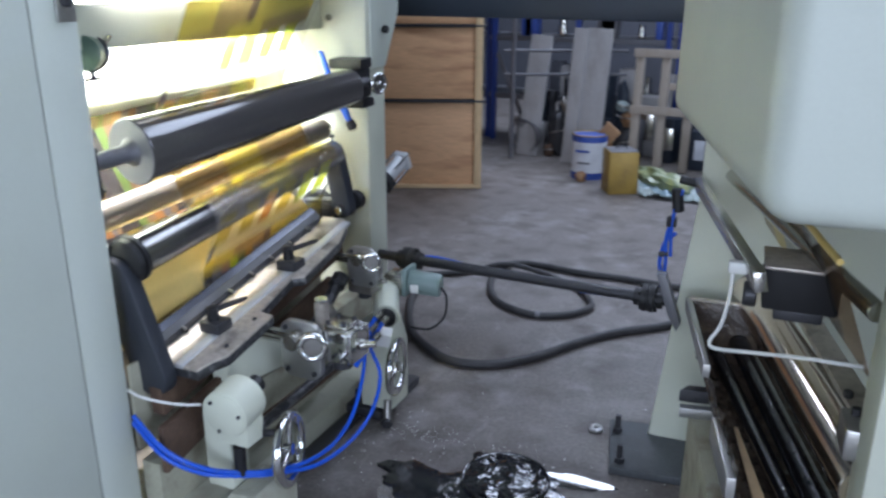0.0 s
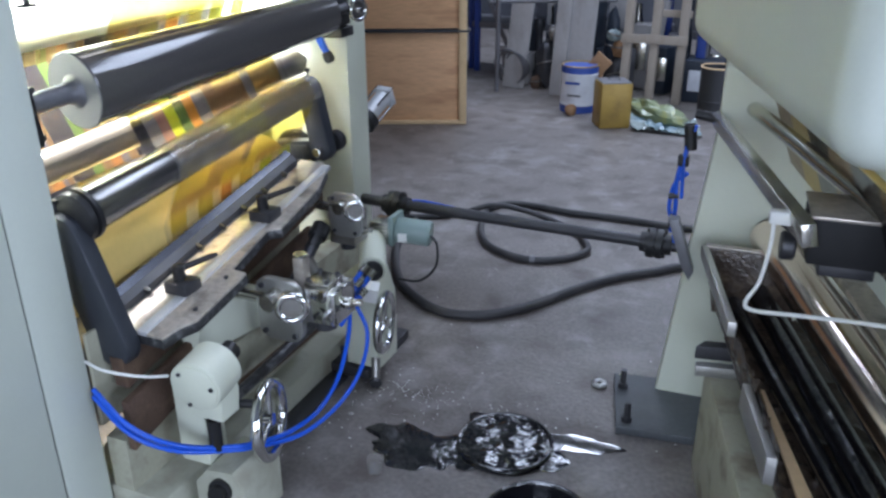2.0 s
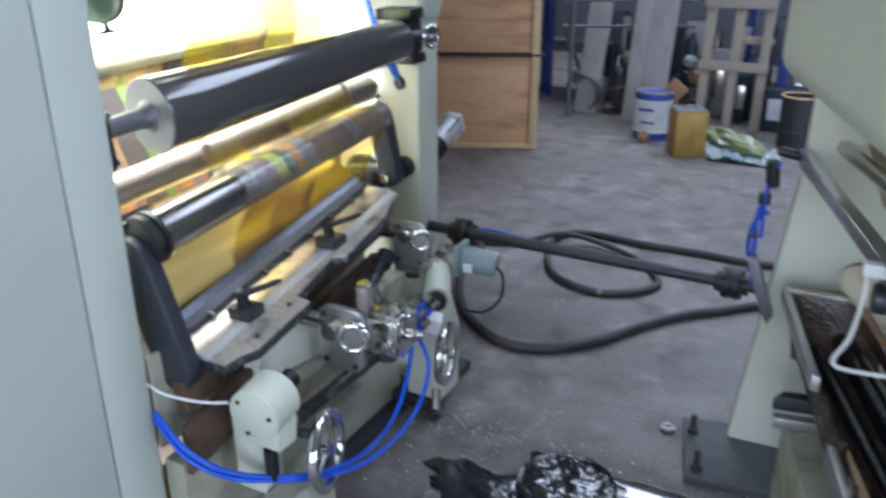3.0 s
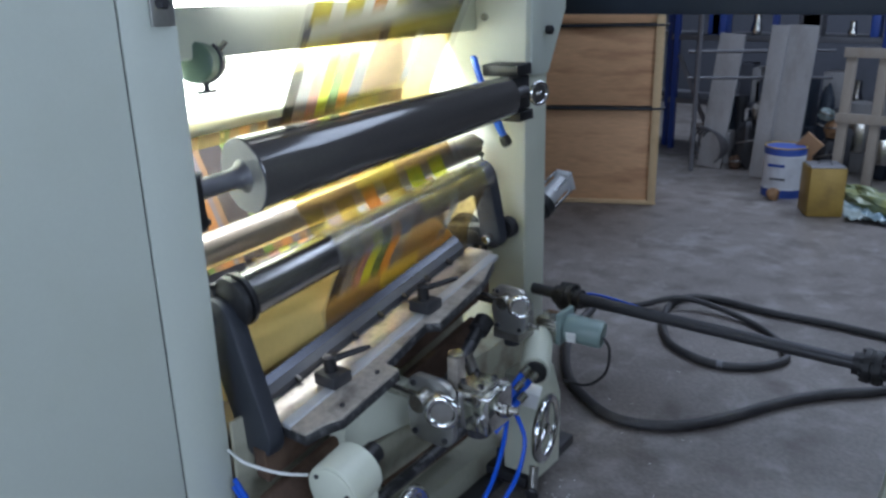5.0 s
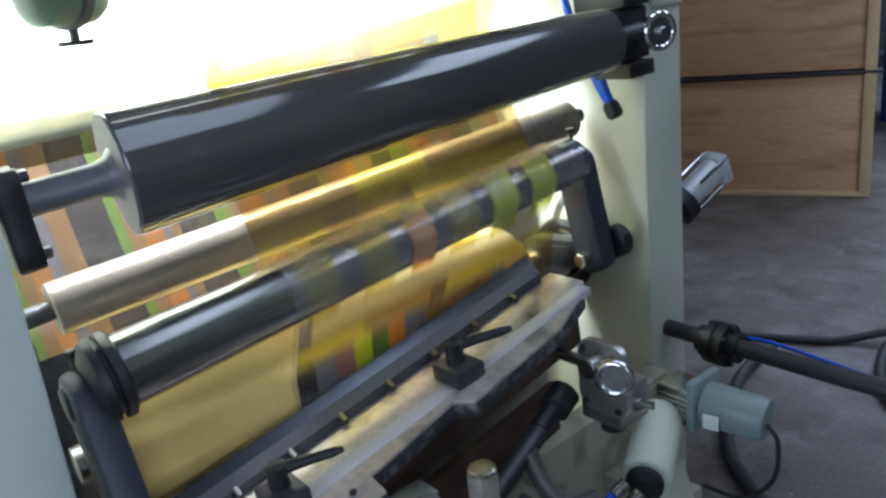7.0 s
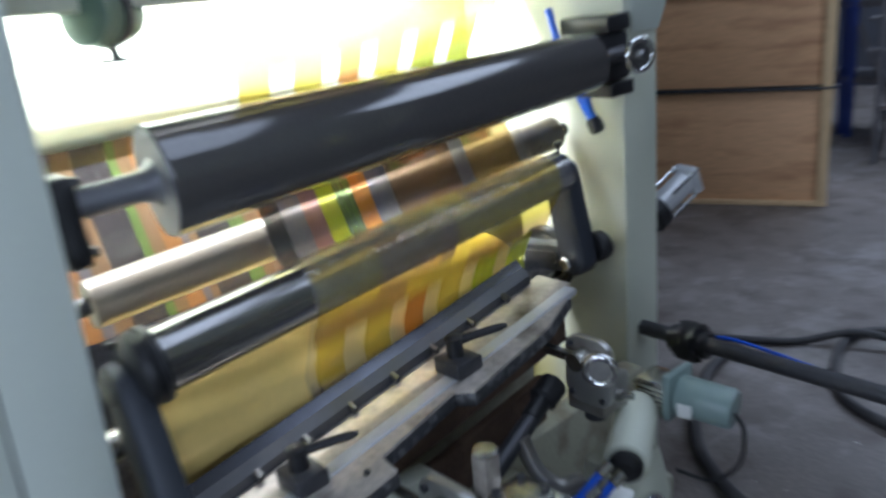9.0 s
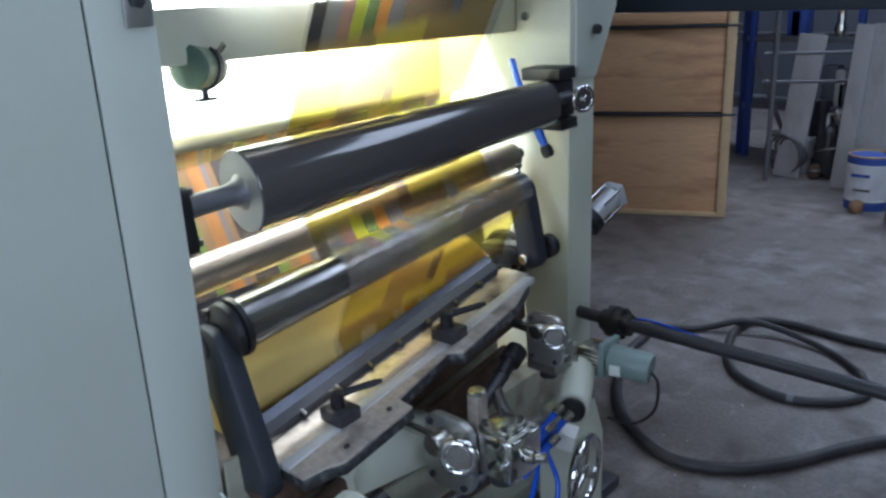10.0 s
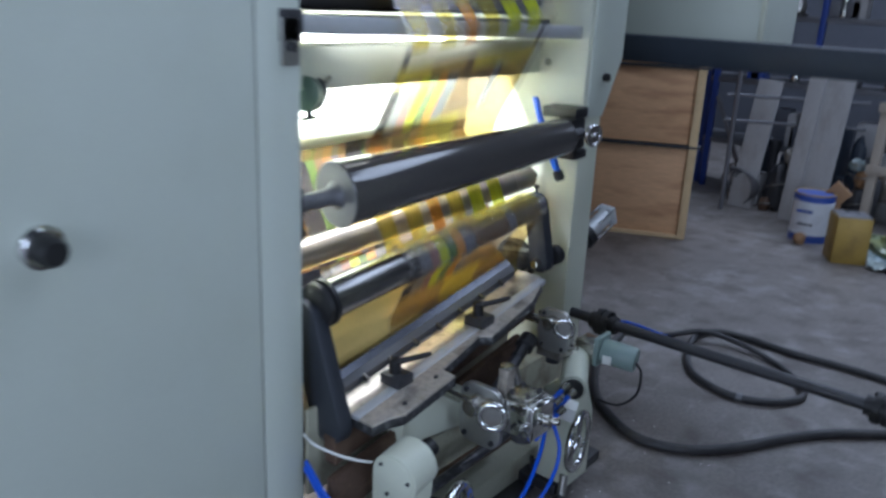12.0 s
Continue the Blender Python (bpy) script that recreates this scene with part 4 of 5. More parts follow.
def floor_hoses():
    t = thing("rubber_hose", (-0.5, 3.0, 0.0), "long black rubber hose lying on the floor", "hose", "floor hoses")
    part("hose", pipe([(-1.05, 3.75, 0.021), (-1.02, 3.5, 0.021), (-0.945, 3.285, 0.021), (-0.81, 3.05, 0.021), (-0.665, 2.917, 0.021), (-0.52, 2.835, 0.021), (-0.39, 2.843, 0.021), (-0.268, 2.917, 0.021), (-0.15, 3.06, 0.021), (-0.01, 3.30, 0.021), (0.118, 3.465, 0.021), (0.26, 3.59, 0.021), (0.42, 3.72, 0.021), (0.95, 3.9, 0.021)], 0.020, 10, 14), HOSE, t)
    t = thing("rubber_hose", (-0.4, 3.8, 0.0), "black rubber hose coiled on the floor", "hose", "floor hoses")
    part("hose", pipe([(-0.168, 3.882, 0.019), (-0.098, 3.74, 0.019), (-0.115, 3.65, 0.019), (-0.188, 3.559, 0.019), (-0.311, 3.495, 0.019), (-0.454, 3.518, 0.019), (-0.584, 3.602, 0.019), (-0.687, 3.784, 0.019), (-0.745, 4.03, 0.019), (-0.692, 4.19, 0.019), (-0.527, 4.226, 0.019), (-0.308, 4.203, 0.019), (0.0, 4.215, 0.019), (0.293, 4.21, 0.019), (0.9, 4.30, 0.019)], 0.018, 10, 14), HOSE, t)
    part("tag", cyl((-0.325, 3.494, 0.020), (-0.30, 3.498, 0.020), 0.0195, 14), ENDFACE, t, "pale tape band")
    t = thing("rubber_hose", (-0.5, 4.0, 0.0), "thinner black hose crossing the coil", "hose", "floor hoses")
    part("hose", pipe([(-1.20, 3.76, 0.016), (-0.96, 3.88, 0.016), (-0.87, 3.95, 0.018), (-0.72, 4.06, 0.052), (-0.546, 4.09, 0.035), (-0.313, 4.015, 0.016), (-0.168, 3.885, 0.018)], 0.015, 10, 12), HOSE, t)
    t = thing("air_line", (-0.4, 2.89, 0.45), "thin blue air line along the line shaft", "tube")
    part("tube", pipe([(-0.70, 2.89, 0.46), (-0.60, 2.89, 0.48), (-0.30, 2.89, 0.455), (0.05, 2.89, 0.43), (0.4, 2.89, 0.44)], 0.005), BLUEHOSE, t)


site(ROLLERS)
blade_beam()
clamp_lever(-0.764, 1.623, 0.614)
clamp_lever(-0.760, 2.023, 0.679)
site()
lower_frame()
site(shift(0.08, -0.035, 0.02))
gear_drum()
site()
handwheel("handwheel", (-0.500, 1.609, 0.271), (1, 0.30, 0.05), 0.104, "large chrome three-spoke handwheel on a shaft")
handwheel("handwheel", (-0.492, 2.298, 0.239), (1, 0.22, 0.0), 0.098, "large chrome handwheel beside the foot plate")
side_carriage(1.850, 0.530, "worn steel adjusting gearbox with a chrome knob", 0.115).scale = (1.3, 1.3, 1.3)
side_carriage(2.29, 0.660, "worn steel adjusting gearbox beside the motor", 0.105, -0.11, -0.09)
site(shift(-0.480, 2.43, 0.512) @ Matrix.Diagonal((0.82, 0.82, 0.82, 1)) @ shift(0.525, -2.42, -0.505))
drive_motor()
site(shift(0.065, -0.03, 0.01))
blade_drive()
air_tubes()
site(shift(-1.095, 1.581, 1.435) @ Matrix.Diagonal((1.4, 1.4, 1.4, 1)) @ shift(1.0, -1.545, -1.405))
ink_pump()
site(shift(-0.032, -0.015, 0.002))
air_cylinder()
site()
line_shaft()
floor_hoses()


# ---- second printing unit ----
def second_unit():
    t = thing("side_frame", (0.9, 2.52, 0.0), "cream enamelled side frame standing on a steel foot plate", "machine frame")
    part("plate", prism([(0.345, 0.03), (1.9, 0.03), (1.9, 2.6), (0.43, 2.6), (0.43, 0.90)], "y", 2.45, 2.60, 0.005), CREAM, t)
    part("bearing_ring", add_torus(mesh(), (0.63, 2.447, 0.62), (0, 1, 0), 0.055, 0.012, 36, 8), BLACK, t)
    site()
    part("foot_plate", prism([(0.348, 2.298), (0.80, 2.36), (0.86, 2.74), (0.275, 2.622)], "z", 0.0, 0.03, 0.004), PLATE, t)
    for x, y in ((0.373, 2.342), (0.321, 2.54)):
        b = part("anchor_bolt", cyl((x, y, 0.03), (x, y, 0.10), 0.010, 10), DARKSTEEL, t)
        part("nut", cyl((x, y, 0.03), (x, y, 0.05), 0.019, 6, 0.002), DARKSTEEL, b)
    t = thing("loose_nut", (0.235, 2.56, 0.0), "blue-grey steel nut lying on the floor", "nut")
    part("body", add_torus(mesh(), (0.235, 2.56, 0.010), (0, 0, 1), 0.020, 0.010, 6, 8), ALU, t, smooth=False)
    site(SECOND)

    t = thing("machine_cover", (0.75, 1.6, 1.2), "cream machine cover with a rounded lower corner", "cover")
    x0, z0, r = 0.56, 1.185, 0.07
    def profile(d):
        arc = [(x0 + r - (r - d) * math.cos(a), z0 + r - (r - d) * math.sin(a)) for a in (radians(90 * k / 8) for k in range(9))]
        return [(x0 + d, 2.6)] + arc + [(1.5, z0 + d), (1.5, 2.6)]
    bm = mesh()
    rings = [[bm.verts.new((x, 1.20 + 0.055 * (1 - math.cos(a)), z)) for x, z in profile(0.055 * (1 - math.sin(a)))] for a in (radians(15 * k) for k in range(7))]
    rings.append([bm.verts.new((x - 0.225 * max(0, 1 - (x - x0) / 0.9), 2.30, z)) for x, z in profile(0)])
    bm.faces.new(rings[0])
    bm.faces.new(rings[-1][::-1])
    for near, far in zip(rings, rings[1:]):
        for k in range(len(near)):
            j = (k + 1) % len(near)
            bm.faces.new((near[k], near[j], far[j], far[k]))
    part("shell", bm, GREYGREEN, t)
    part("end_cap", box((1.497, 1.26, 1.19), (1.512, 2.29, 2.59), 0.003), GREYGREEN, t)
    part("bottom_flange", box((0.80, 1.38, 1.168), (1.48, 1.42, 1.184), 0.003), GREYGREEN, t, "folded enamel flange")

    t = thing("side_frame", (0.95, 1.30, 0.0), "cream near side frame below the machine cover", "machine frame")
    part("plate", box((0.80, 1.22, 0.0), (1.9, 1.36, 1.18), 0.006), CREAM, t)

    def bar(name, a, b, r, mat, label):
        s = thing(name, a, label, "roller")
        part("body", cyl(a, b, r, 36, 0.002), mat, s)
        way = (Vector(b) - Vector(a)).normalized()
        part("journal", cyl(Vector(a) - way * 0.03, Vector(a) - way * 0.001, r * 0.55, 24), DARKSTEEL, s)
        return s
    t = thing("square_bar", (0.5, 2.0, 0.98), "bright square steel bar slanting across the unit", "bar")
    a, b = Vector((0.425, 2.44, 0.965)), Vector((0.60, 1.50, 0.985))
    way = (b - a).normalized()
    mid = (a + b) / 2
    bm = mesh()
    add_box(bm, (mid.x - 0.014, mid.y - (b - a).length / 2, mid.z - 0.022), (mid.x + 0.014, mid.y + (b - a).length / 2, mid.z + 0.022), 0.002, Vector((0, 1, 0)).rotation_difference(way).to_matrix())
    part("bar", bm, STEEL, t)
    part("end_pin", cyl(a + Vector((-0.06, 0.0, 0.01)), a, 0.014, 14, 0.002), BLACK, t)
    bar("chrome_roller", (0.612, 2.43, 0.63), (0.838, 1.37, 0.63), 0.054, COPPER, "polished coppery chrome ink roller")
    bar("steel_roller", (0.70, 2.43, 0.63), (0.935, 1.37, 0.63), 0.036, CHROME, "bright steel roller beside the ink roller")
    bar("ink_roller", (0.578, 2.40, 0.505), (0.806, 1.37, 0.505), 0.031, INK, "wet black inked roller")
    bar("ink_roller", (0.535, 2.28, 0.475), (0.758, 1.37, 0.475), 0.021, INK, "thin wet black inked roller")
    bar("upper_roller", (0.52, 2.44, 1.00), (0.80, 1.37, 1.00), 0.020, STEEL, "thin steel guide roller under the cover")

    def skew(x, y):
        return x + 0.165 * (2.28 - y)
    t = thing("flat_bar", (0.8, 1.8, 0.70), "tan worn flat steel bar beside the rollers", "bar")
    part("bar", prism([(skew(0.70, y), y) for y in (2.43, 1.37)] + [(skew(0.76, y), y) for y in (1.37, 2.43)], "z", 0.690, 0.705, 0.002), BEAMTOP, t)
    part("bolt", cyl((0.815, 1.62, 0.705), (0.815, 1.62, 0.722), 0.011, 6, 0.002), DARKSTEEL, t)
    t = thing("film_strip", (0.7, 1.9, 1.0), "dark amber printed film on the second unit", "film")
    for k, ink in enumerate(("brown", "ochre", "dark", "brown", "dark", "brown")):
        y0, y1 = 2.43 - 1.06 * k / 6, 2.43 - 1.06 * (k + 1) / 6
        bm = mesh()
        bm.faces.new([bm.verts.new(q) for q in ((skew(0.575, y0), y0, 1.085), (skew(0.575, y1), y1, 1.085), (skew(0.66, y1), y1, 0.86), (skew(0.66, y0), y0, 0.86))])
        part("printed_field", bm, INKS[ink], t)
    # highlight along the film made as a yellow pipe
    part("lit_edge", pipe([(skew(0.573, 2.43), 2.43, 1.088), (skew(0.573, 1.37), 1.37, 1.088)], 0.007), GOLD, t, "yellow pipe for the lit strip along the film")

    t = thing("ink_tray", (0.55, 1.8, 0.4), "ink-crusted black tray under the rollers", "tray")
    bm = mesh()
    section = [(0.448, 0.615), (0.462, 0.52), (0.485, 0.455), (0.53, 0.435), (0.60, 0.43), (0.70, 0.43), (0.86, 0.43)]
    fine = [(a[0] + (b[0] - a[0]) * k / 6, a[1] + (b[1] - a[1]) * k / 6) for a, b in zip(section, section[1:]) for k in range(6)] + [section[-1]]
    grid = []
    for j in range(70):
        y = 2.29 - 0.92 * j / 69
        grid.append([])
        for x, z in fine:
            p = Vector((skew(x, y), y, z))
            d = 0.018 * noise.noise(p * 28) + 0.016 * noise.noise(p * 70)
            grid[-1].append(bm.verts.new(p + Vector((d * 0.5, 0, abs(d)))))
    for a, b in zip(grid, grid[1:]):
        for k in range(len(fine) - 1):
            bm.faces.new((a[k], a[k + 1], b[k + 1], b[k]))
    part("crusted_pan", bm, CRUST, t, "pan crusted with wet dark ink")
    part("end_wall", prism([(0.443, 0.63), (0.66, 0.625), (0.70, 0.43), (0.48, 0.43)], "y", 2.295, 2.31, 0.002), CRUST, t)
    part("end_rim", box((0.44, 2.293, 0.627), (0.66, 2.315, 0.634), 0.001), BEAMTOP, t)
    part("rim", prism([(skew(0.432, 2.30), 2.30), (skew(0.450, 2.30), 2.30), (skew(0.450, 1.83), 1.83), (skew(0.432, 1.83), 1.83)], "z", 0.595, 0.632, 0.002), ALU, t)
    part("rim", prism([(skew(0.432, 1.62), 1.62), (skew(0.450, 1.62), 1.62), (skew(0.450, 1.37), 1.37), (skew(0.432, 1.37), 1.37)], "z", 0.54, 0.60, 0.002), ALU, t)
    t = thing("tray_support", (0.55, 1.8, 0.0), "cream sheet-metal beam below the tray", "support")
    # beam darkened in colour for the dim light below the tray
    part("beam", prism([(skew(0.455, 2.12), 2.12), (skew(0.585, 2.12), 2.12), (skew(0.585, 1.37), 1.37), (skew(0.455, 1.37), 1.37)], "z", 0.0, 0.345, 0.004), GRIMYSHADECREAM, t)
    part("lip", prism([(0.455, 2.06), (0.625, 2.085), (0.622, 2.115), (0.453, 2.09)], "z", 0.345, 0.375, 0.002), ALU, t)
    part("hook", prism([(0.448, 2.10), (0.470, 2.14), (0.62, 2.165), (0.62, 2.12)], "z", 0.375, 0.415, 0.004), DARKSTEEL, t, "black ink-stained hook plate")
    t = thing("stir_stick", (0.64, 1.6, 0.45), "flat wooden stirring stick lying in the tray", "stick")
    part("stick", prism([(skew(0.530, 1.85), 1.85), (skew(0.540, 1.85), 1.85), (skew(0.560, 1.40), 1.40), (skew(0.525, 1.40), 1.40)], "z", 0.452, 0.460, 0.002), BATTEN, t)
    t = thing("strap_bracket", (0.36, 2.30, 0.55), "bent grey steel strap on the frame", "bracket")
    part("strap", prism([(0.325, 0.66), (0.355, 0.66), (0.415, 0.50), (0.405, 0.47), (0.375, 0.52)], "y", 2.40, 2.446, 0.002), ENDFACE, t)

    t = thing("black_motor_box", (0.67, 1.60, 0.9), "black box with a worn steel lid on the blade bar", "housing")
    part("body", box((0.612, 1.59, 0.895), (0.765, 1.735, 0.988), 0.005), MATTBLACK, t)
    part("lid", box((0.608, 1.585, 0.988), (0.769, 1.740, 0.995), 0.002), BEAMTOP, t)
    part("foot", box((0.64, 1.62, 0.862), (0.74, 1.70, 0.895), 0.004), DARKSTEEL, t)
    part("wheel", cyl((0.575, 1.72, 0.88), (0.605, 1.72, 0.88), 0.030, 28, 0.004), DARKSTEEL, t)
    c = part("plug", box((0.535, 1.575, 0.972), (0.58, 1.60, 0.998), 0.004), WHITE, t, "white angled cable plug")
    part("ring", cyl((0.58, 1.59, 0.985), (0.605, 1.59, 0.985), 0.012, 16), CHROME, c)
    part("indicator", cyl((0.609, 1.60, 0.955), (0.613, 1.60, 0.955), 0.003, 10), LED, t, "green indicator")
    part("cable", pipe([(0.545, 1.585, 0.975), (0.545, 1.575, 0.93), (0.535, 1.56, 0.86), (0.515, 1.545, 0.820), (0.53, 1.53, 0.812), (0.60, 1.50, 0.828), (0.70, 1.45, 0.855), (0.80, 1.41, 0.872)], 0.0042), WHITE, t, "white cable")
    t = thing("bearing_pedestal", (0.80, 1.33, 0.75), "steel bearing block on the near frame", "bearing")
    part("block", box((0.775, 1.33, 0.71), (0.88, 1.43, 0.775), 0.006), ALU, t)
    part("bolt", cyl((0.80, 1.40, 0.775), (0.80, 1.40, 0.79), 0.010, 6), DARKSTEEL, t)
    t = thing("air_tube", (0.33, 2.5, 0.7), "blue air tubes with black valves on the frame edge", "tube", "blue air tubes")
    part("tube", pipe([(0.365, 2.62, 0.88), (0.345, 2.62, 0.80), (0.33, 2.62, 0.72), (0.335, 2.62, 0.62), (0.33, 2.62, 0.54)], 0.007), BLUEHOSE, t)
    part("valve", cyl((0.36, 2.62, 0.82), (0.35, 2.62, 0.90), 0.020, 12, 0.003), BLACK, t)
    part("tube", pipe([(0.36, 2.63, 0.74), (0.325, 2.63, 0.70), (0.315, 2.63, 0.62), (0.335, 2.63, 0.56), (0.345, 2.63, 0.50)], 0.007), BLUEHOSE, t)
    part("tube", pipe([(0.37, 2.61, 0.90), (0.35, 2.61, 0.84), (0.345, 2.61, 0.76), (0.35, 2.61, 0.66)], 0.006), BLUEHOSE, t)
    part("valve", box((0.325, 2.605, 0.765), (0.36, 2.635, 0.80), 0.005), BLACK, t)
    part("valve", cyl((0.31, 2.62, 0.66), (0.34, 2.62, 0.665), 0.010, 10), DARKSTEEL, t)
    part("valve", cyl((0.33, 2.62, 0.56), (0.335, 2.62, 0.60), 0.013, 12, 0.002), DARKSTEEL, t)
    site()
    t = thing("overhead_duct", (-1.0, 4.5, 1.56), "pale green sheet-metal housing above the beam", "housing")
    part("shell", box((-1.9, 4.40, 1.535), (-0.785, 5.0, 2.6), 0.01), GREYGREEN, t)
    part("edge_trim", box((-0.79, 4.39, 1.53), (-0.765, 4.42, 2.6), 0.003), CREAM, t)
    for x, y in ((-1.8, 4.5), (-0.85, 4.5), (-1.8, 4.9), (-0.85, 4.9)):
        part("hanger_rod", cyl((x, y, 2.59), (x, y, 5.2), 0.012, 10), DARKSTEEL, t)
    t = thing("overhead_beam", (0.0, 3.6, 1.40), "dark navy steel beam above the aisle", "beam")
    part("beam", box((-1.6, 3.55, 1.475), (2.2, 3.70, 1.595), 0.005), NAVY, t)


site(SECOND)
second_unit()
site()


# ---- ink pool on the floor ----
def ink_pool():
    t = thing("ink_puddle", (-0.05, 2.05, 0.0), "wet black ink puddle spreading on the concrete", "puddle")
    bm = mesh()
    for cx, cy, rx, ry, ph in ((-0.27, 1.97, 0.15, 0.085, 0.3), (-0.06, 2.07, 0.15, 0.125, 1.7)):
        ring, inner = [], []
        for k in range(56):
            a = 2 * math.pi * k / 56
            w = 1 + 0.16 * math.sin(3 * a + ph) + 0.09 * math.sin(7 * a + 2 * ph) + 0.06 * math.sin(13 * a + ph)
            ring.append(bm.verts.new((cx + rx * w * math.cos(a), cy + ry * w * math.sin(a), 0.002 + 0.001 * ph)))
            inner.append(bm.verts.new((cx + rx * 0.85 * w * math.cos(a), cy + ry * 0.85 * w * math.sin(a), 0.006 + 0.001 * ph)))
        for k in range(56):
            bm.faces.new((ring[k], ring[(k + 1) % 56], inner[(k + 1) % 56], inner[k]))
        bm.faces.new(inner)
    part("ink", bm, INK, t)
    bm = mesh()
    edge = []
    for k in range(40):
        a = 2 * math.pi * k / 40
        w = 1 + 0.12 * math.sin(3 * a + 1) + 0.10 * math.sin(5 * a) + 0.05 * math.sin(11 * a)
        edge.append(bm.verts.new((0.125 + 0.100 * w * math.cos(a), 2.150 + 0.012 * math.cos(a) + 0.036 * w * math.sin(a), 0.0025)))
    bm.faces.new(edge)
    part("wet_streak", bm, WET, t, "glistening wet streak")
    t = thing("inked_pail_cover", (0.0, 2.07, 0.0), "round lid glazed with wet black ink", "lid")
    bm = add_lathe(mesh(), (-0.06, 2.07, 0.0), (-0.06, 2.07, 0.018), [(0, 0.125), (0.6, 0.130), (1, 0.120)], 56)
    part("disc", bm, INK, t)
    bm = mesh()
    bmesh.ops.create_grid(bm, x_segments=44, y_segments=44, size=0.12)
    bmesh.ops.delete(bm, geom=[v for v in bm.verts if v.co.length > 0.118], context="VERTS")
    for v in bm.verts:
        v.co = Vector((v.co.x - 0.06, v.co.y + 2.07, 0.021 + 0.008 * noise.noise(v.co * 22) + 0.0025 * noise.noise(v.co * 70)))
    part("ink_skin", bm, INK, t, "wrinkled wet skin of black ink")
    part("rim", add_torus(mesh(), (-0.06, 2.07, 0.018), (0, 0, 1), 0.122, 0.005, 56, 8), INK, t)
    t = thing("ink_bucket", (0.13, 1.73, 0.0), "black ink-coated bucket standing in the aisle", "bucket")
    part("rim", add_torus(mesh(), (0.13, 1.73, 0.12), (0, 0, 1), 0.115, 0.006, 48, 8), INK, t)
    part("wall", add_lathe(mesh(), (0.13, 1.73, 0.0), (0.13, 1.73, 0.12), [(0, 0.10), (1, 0.115), (1, 0.109), (0.5, 0.106)], 48), INK, t)
    t = thing("clear_cup", (-0.33, 1.82, 0.0), "small clear plastic cup on the floor", "cup")
    part("cup", add_lathe(mesh(), (-0.33, 1.84, 0.0), (-0.33, 1.84, 0.045), [(0, 0.020), (1, 0.021), (1, 0.019), (0.1, 0.018)], 24), CLEARFILM, t)


site(shift(0.035, 2.10, 0.0) @ Matrix.Diagonal((1.2, 1.2, 1.0, 1)) @ shift(0.06, -2.07, 0.0))
ink_pool()
site()


def floor_crumbs():
    """Pale chips and dried splashes scattered on the concrete by the puddle."""
    r = random.Random(12)
    bm = mesh()
    for cx, cy, sx, sy, count in ((-0.38, 2.26, 0.10, 0.035, 70), (-0.30, 2.20, 0.22, 0.12, 60), (-0.55, 1.95, 0.06, 0.2, 40), (0.05, 2.25, 0.2, 0.06, 30), (-0.2, 2.7, 0.5, 0.4, 25)):
        for k in range(count):
            x, y, d, a = r.gauss(cx, sx), r.gauss(cy, sy), r.uniform(0.0012, 0.0040), r.uniform(0, 3.1)
            ring = [(x + d * r.uniform(0.6, 1.4) * math.cos(a + 2 * math.pi * j / 5), y + d * r.uniform(0.6, 1.4) * math.sin(a + 2 * math.pi * j / 5)) for j in range(5)]
            low = [bm.verts.new((*p, 0.0002)) for p in ring]
            top = bm.verts.new((x, y, 0.0002 + 0.5 * d))
            for j in range(5):
                bm.faces.new((low[j], low[(j + 1) % 5], top))
    tagged(part("floor_crumbs", bm, WHITE), "pale chips scattered on the concrete floor", "debris", kind="stuff")


floor_crumbs()


# ---- far side of the hall ----
def crate():
    t = thing("plywood_crate", (-2.0, 6.2, 0.0), "tall plywood crate with pine battens", "crate")
    way = Vector((1, 0.45, 0)).normalized()
    yaw = Euler((0, 0, math.atan2(way.y, way.x))).to_matrix()
    right = Vector((-1.46, 6.03, 0))

    def slab(name, u0, u1, z0, z1, d0, d1, mat, label="", bevel=0.003):
        back = Vector((-way.y, way.x, 0))
        c = right + way * (u0 + u1) / 2 + back * (d0 + d1) / 2
        h = Vector(((u1 - u0) / 2, (d1 - d0) / 2, 0))
        mid = Vector((c.x, c.y, (z0 + z1) / 2))
        half = Vector((h.x, h.y, (z1 - z0) / 2))
        return part(name, box(mid - half, mid + half, bevel, yaw), mat, t, label)
    slab("panel", -2.2, 0, 0.03, 0.70, 0.02, 0.7, PLY)
    slab("panel", -2.2, 0, 0.735, 1.29, 0.02, 0.7, PLY)
    slab("panel", -2.2, 0, 1.32, 1.40, 0.02, 0.7, PLY)
    slab("edge_batten", -0.06, 0.0, 0.02, 1.40, -0.005, 0.02, BATTEN)
    slab("edge_batten", -2.2, -2.14, 0.02, 1.40, -0.005, 0.02, BATTEN)
    slab("bottom_batten", -2.2, 0.0, 0.0, 0.03, -0.005, 0.7, BATTEN)
    slab("cross_strip", -2.2, 0.03, 0.710, 0.727, -0.009, 0.1, DARKSTEEL, "thin dark steel strip")
    slab("cross_strip", -2.2, 0.03, 1.298, 1.313, -0.009, 0.1, DARKSTEEL, "thin dark steel strip")


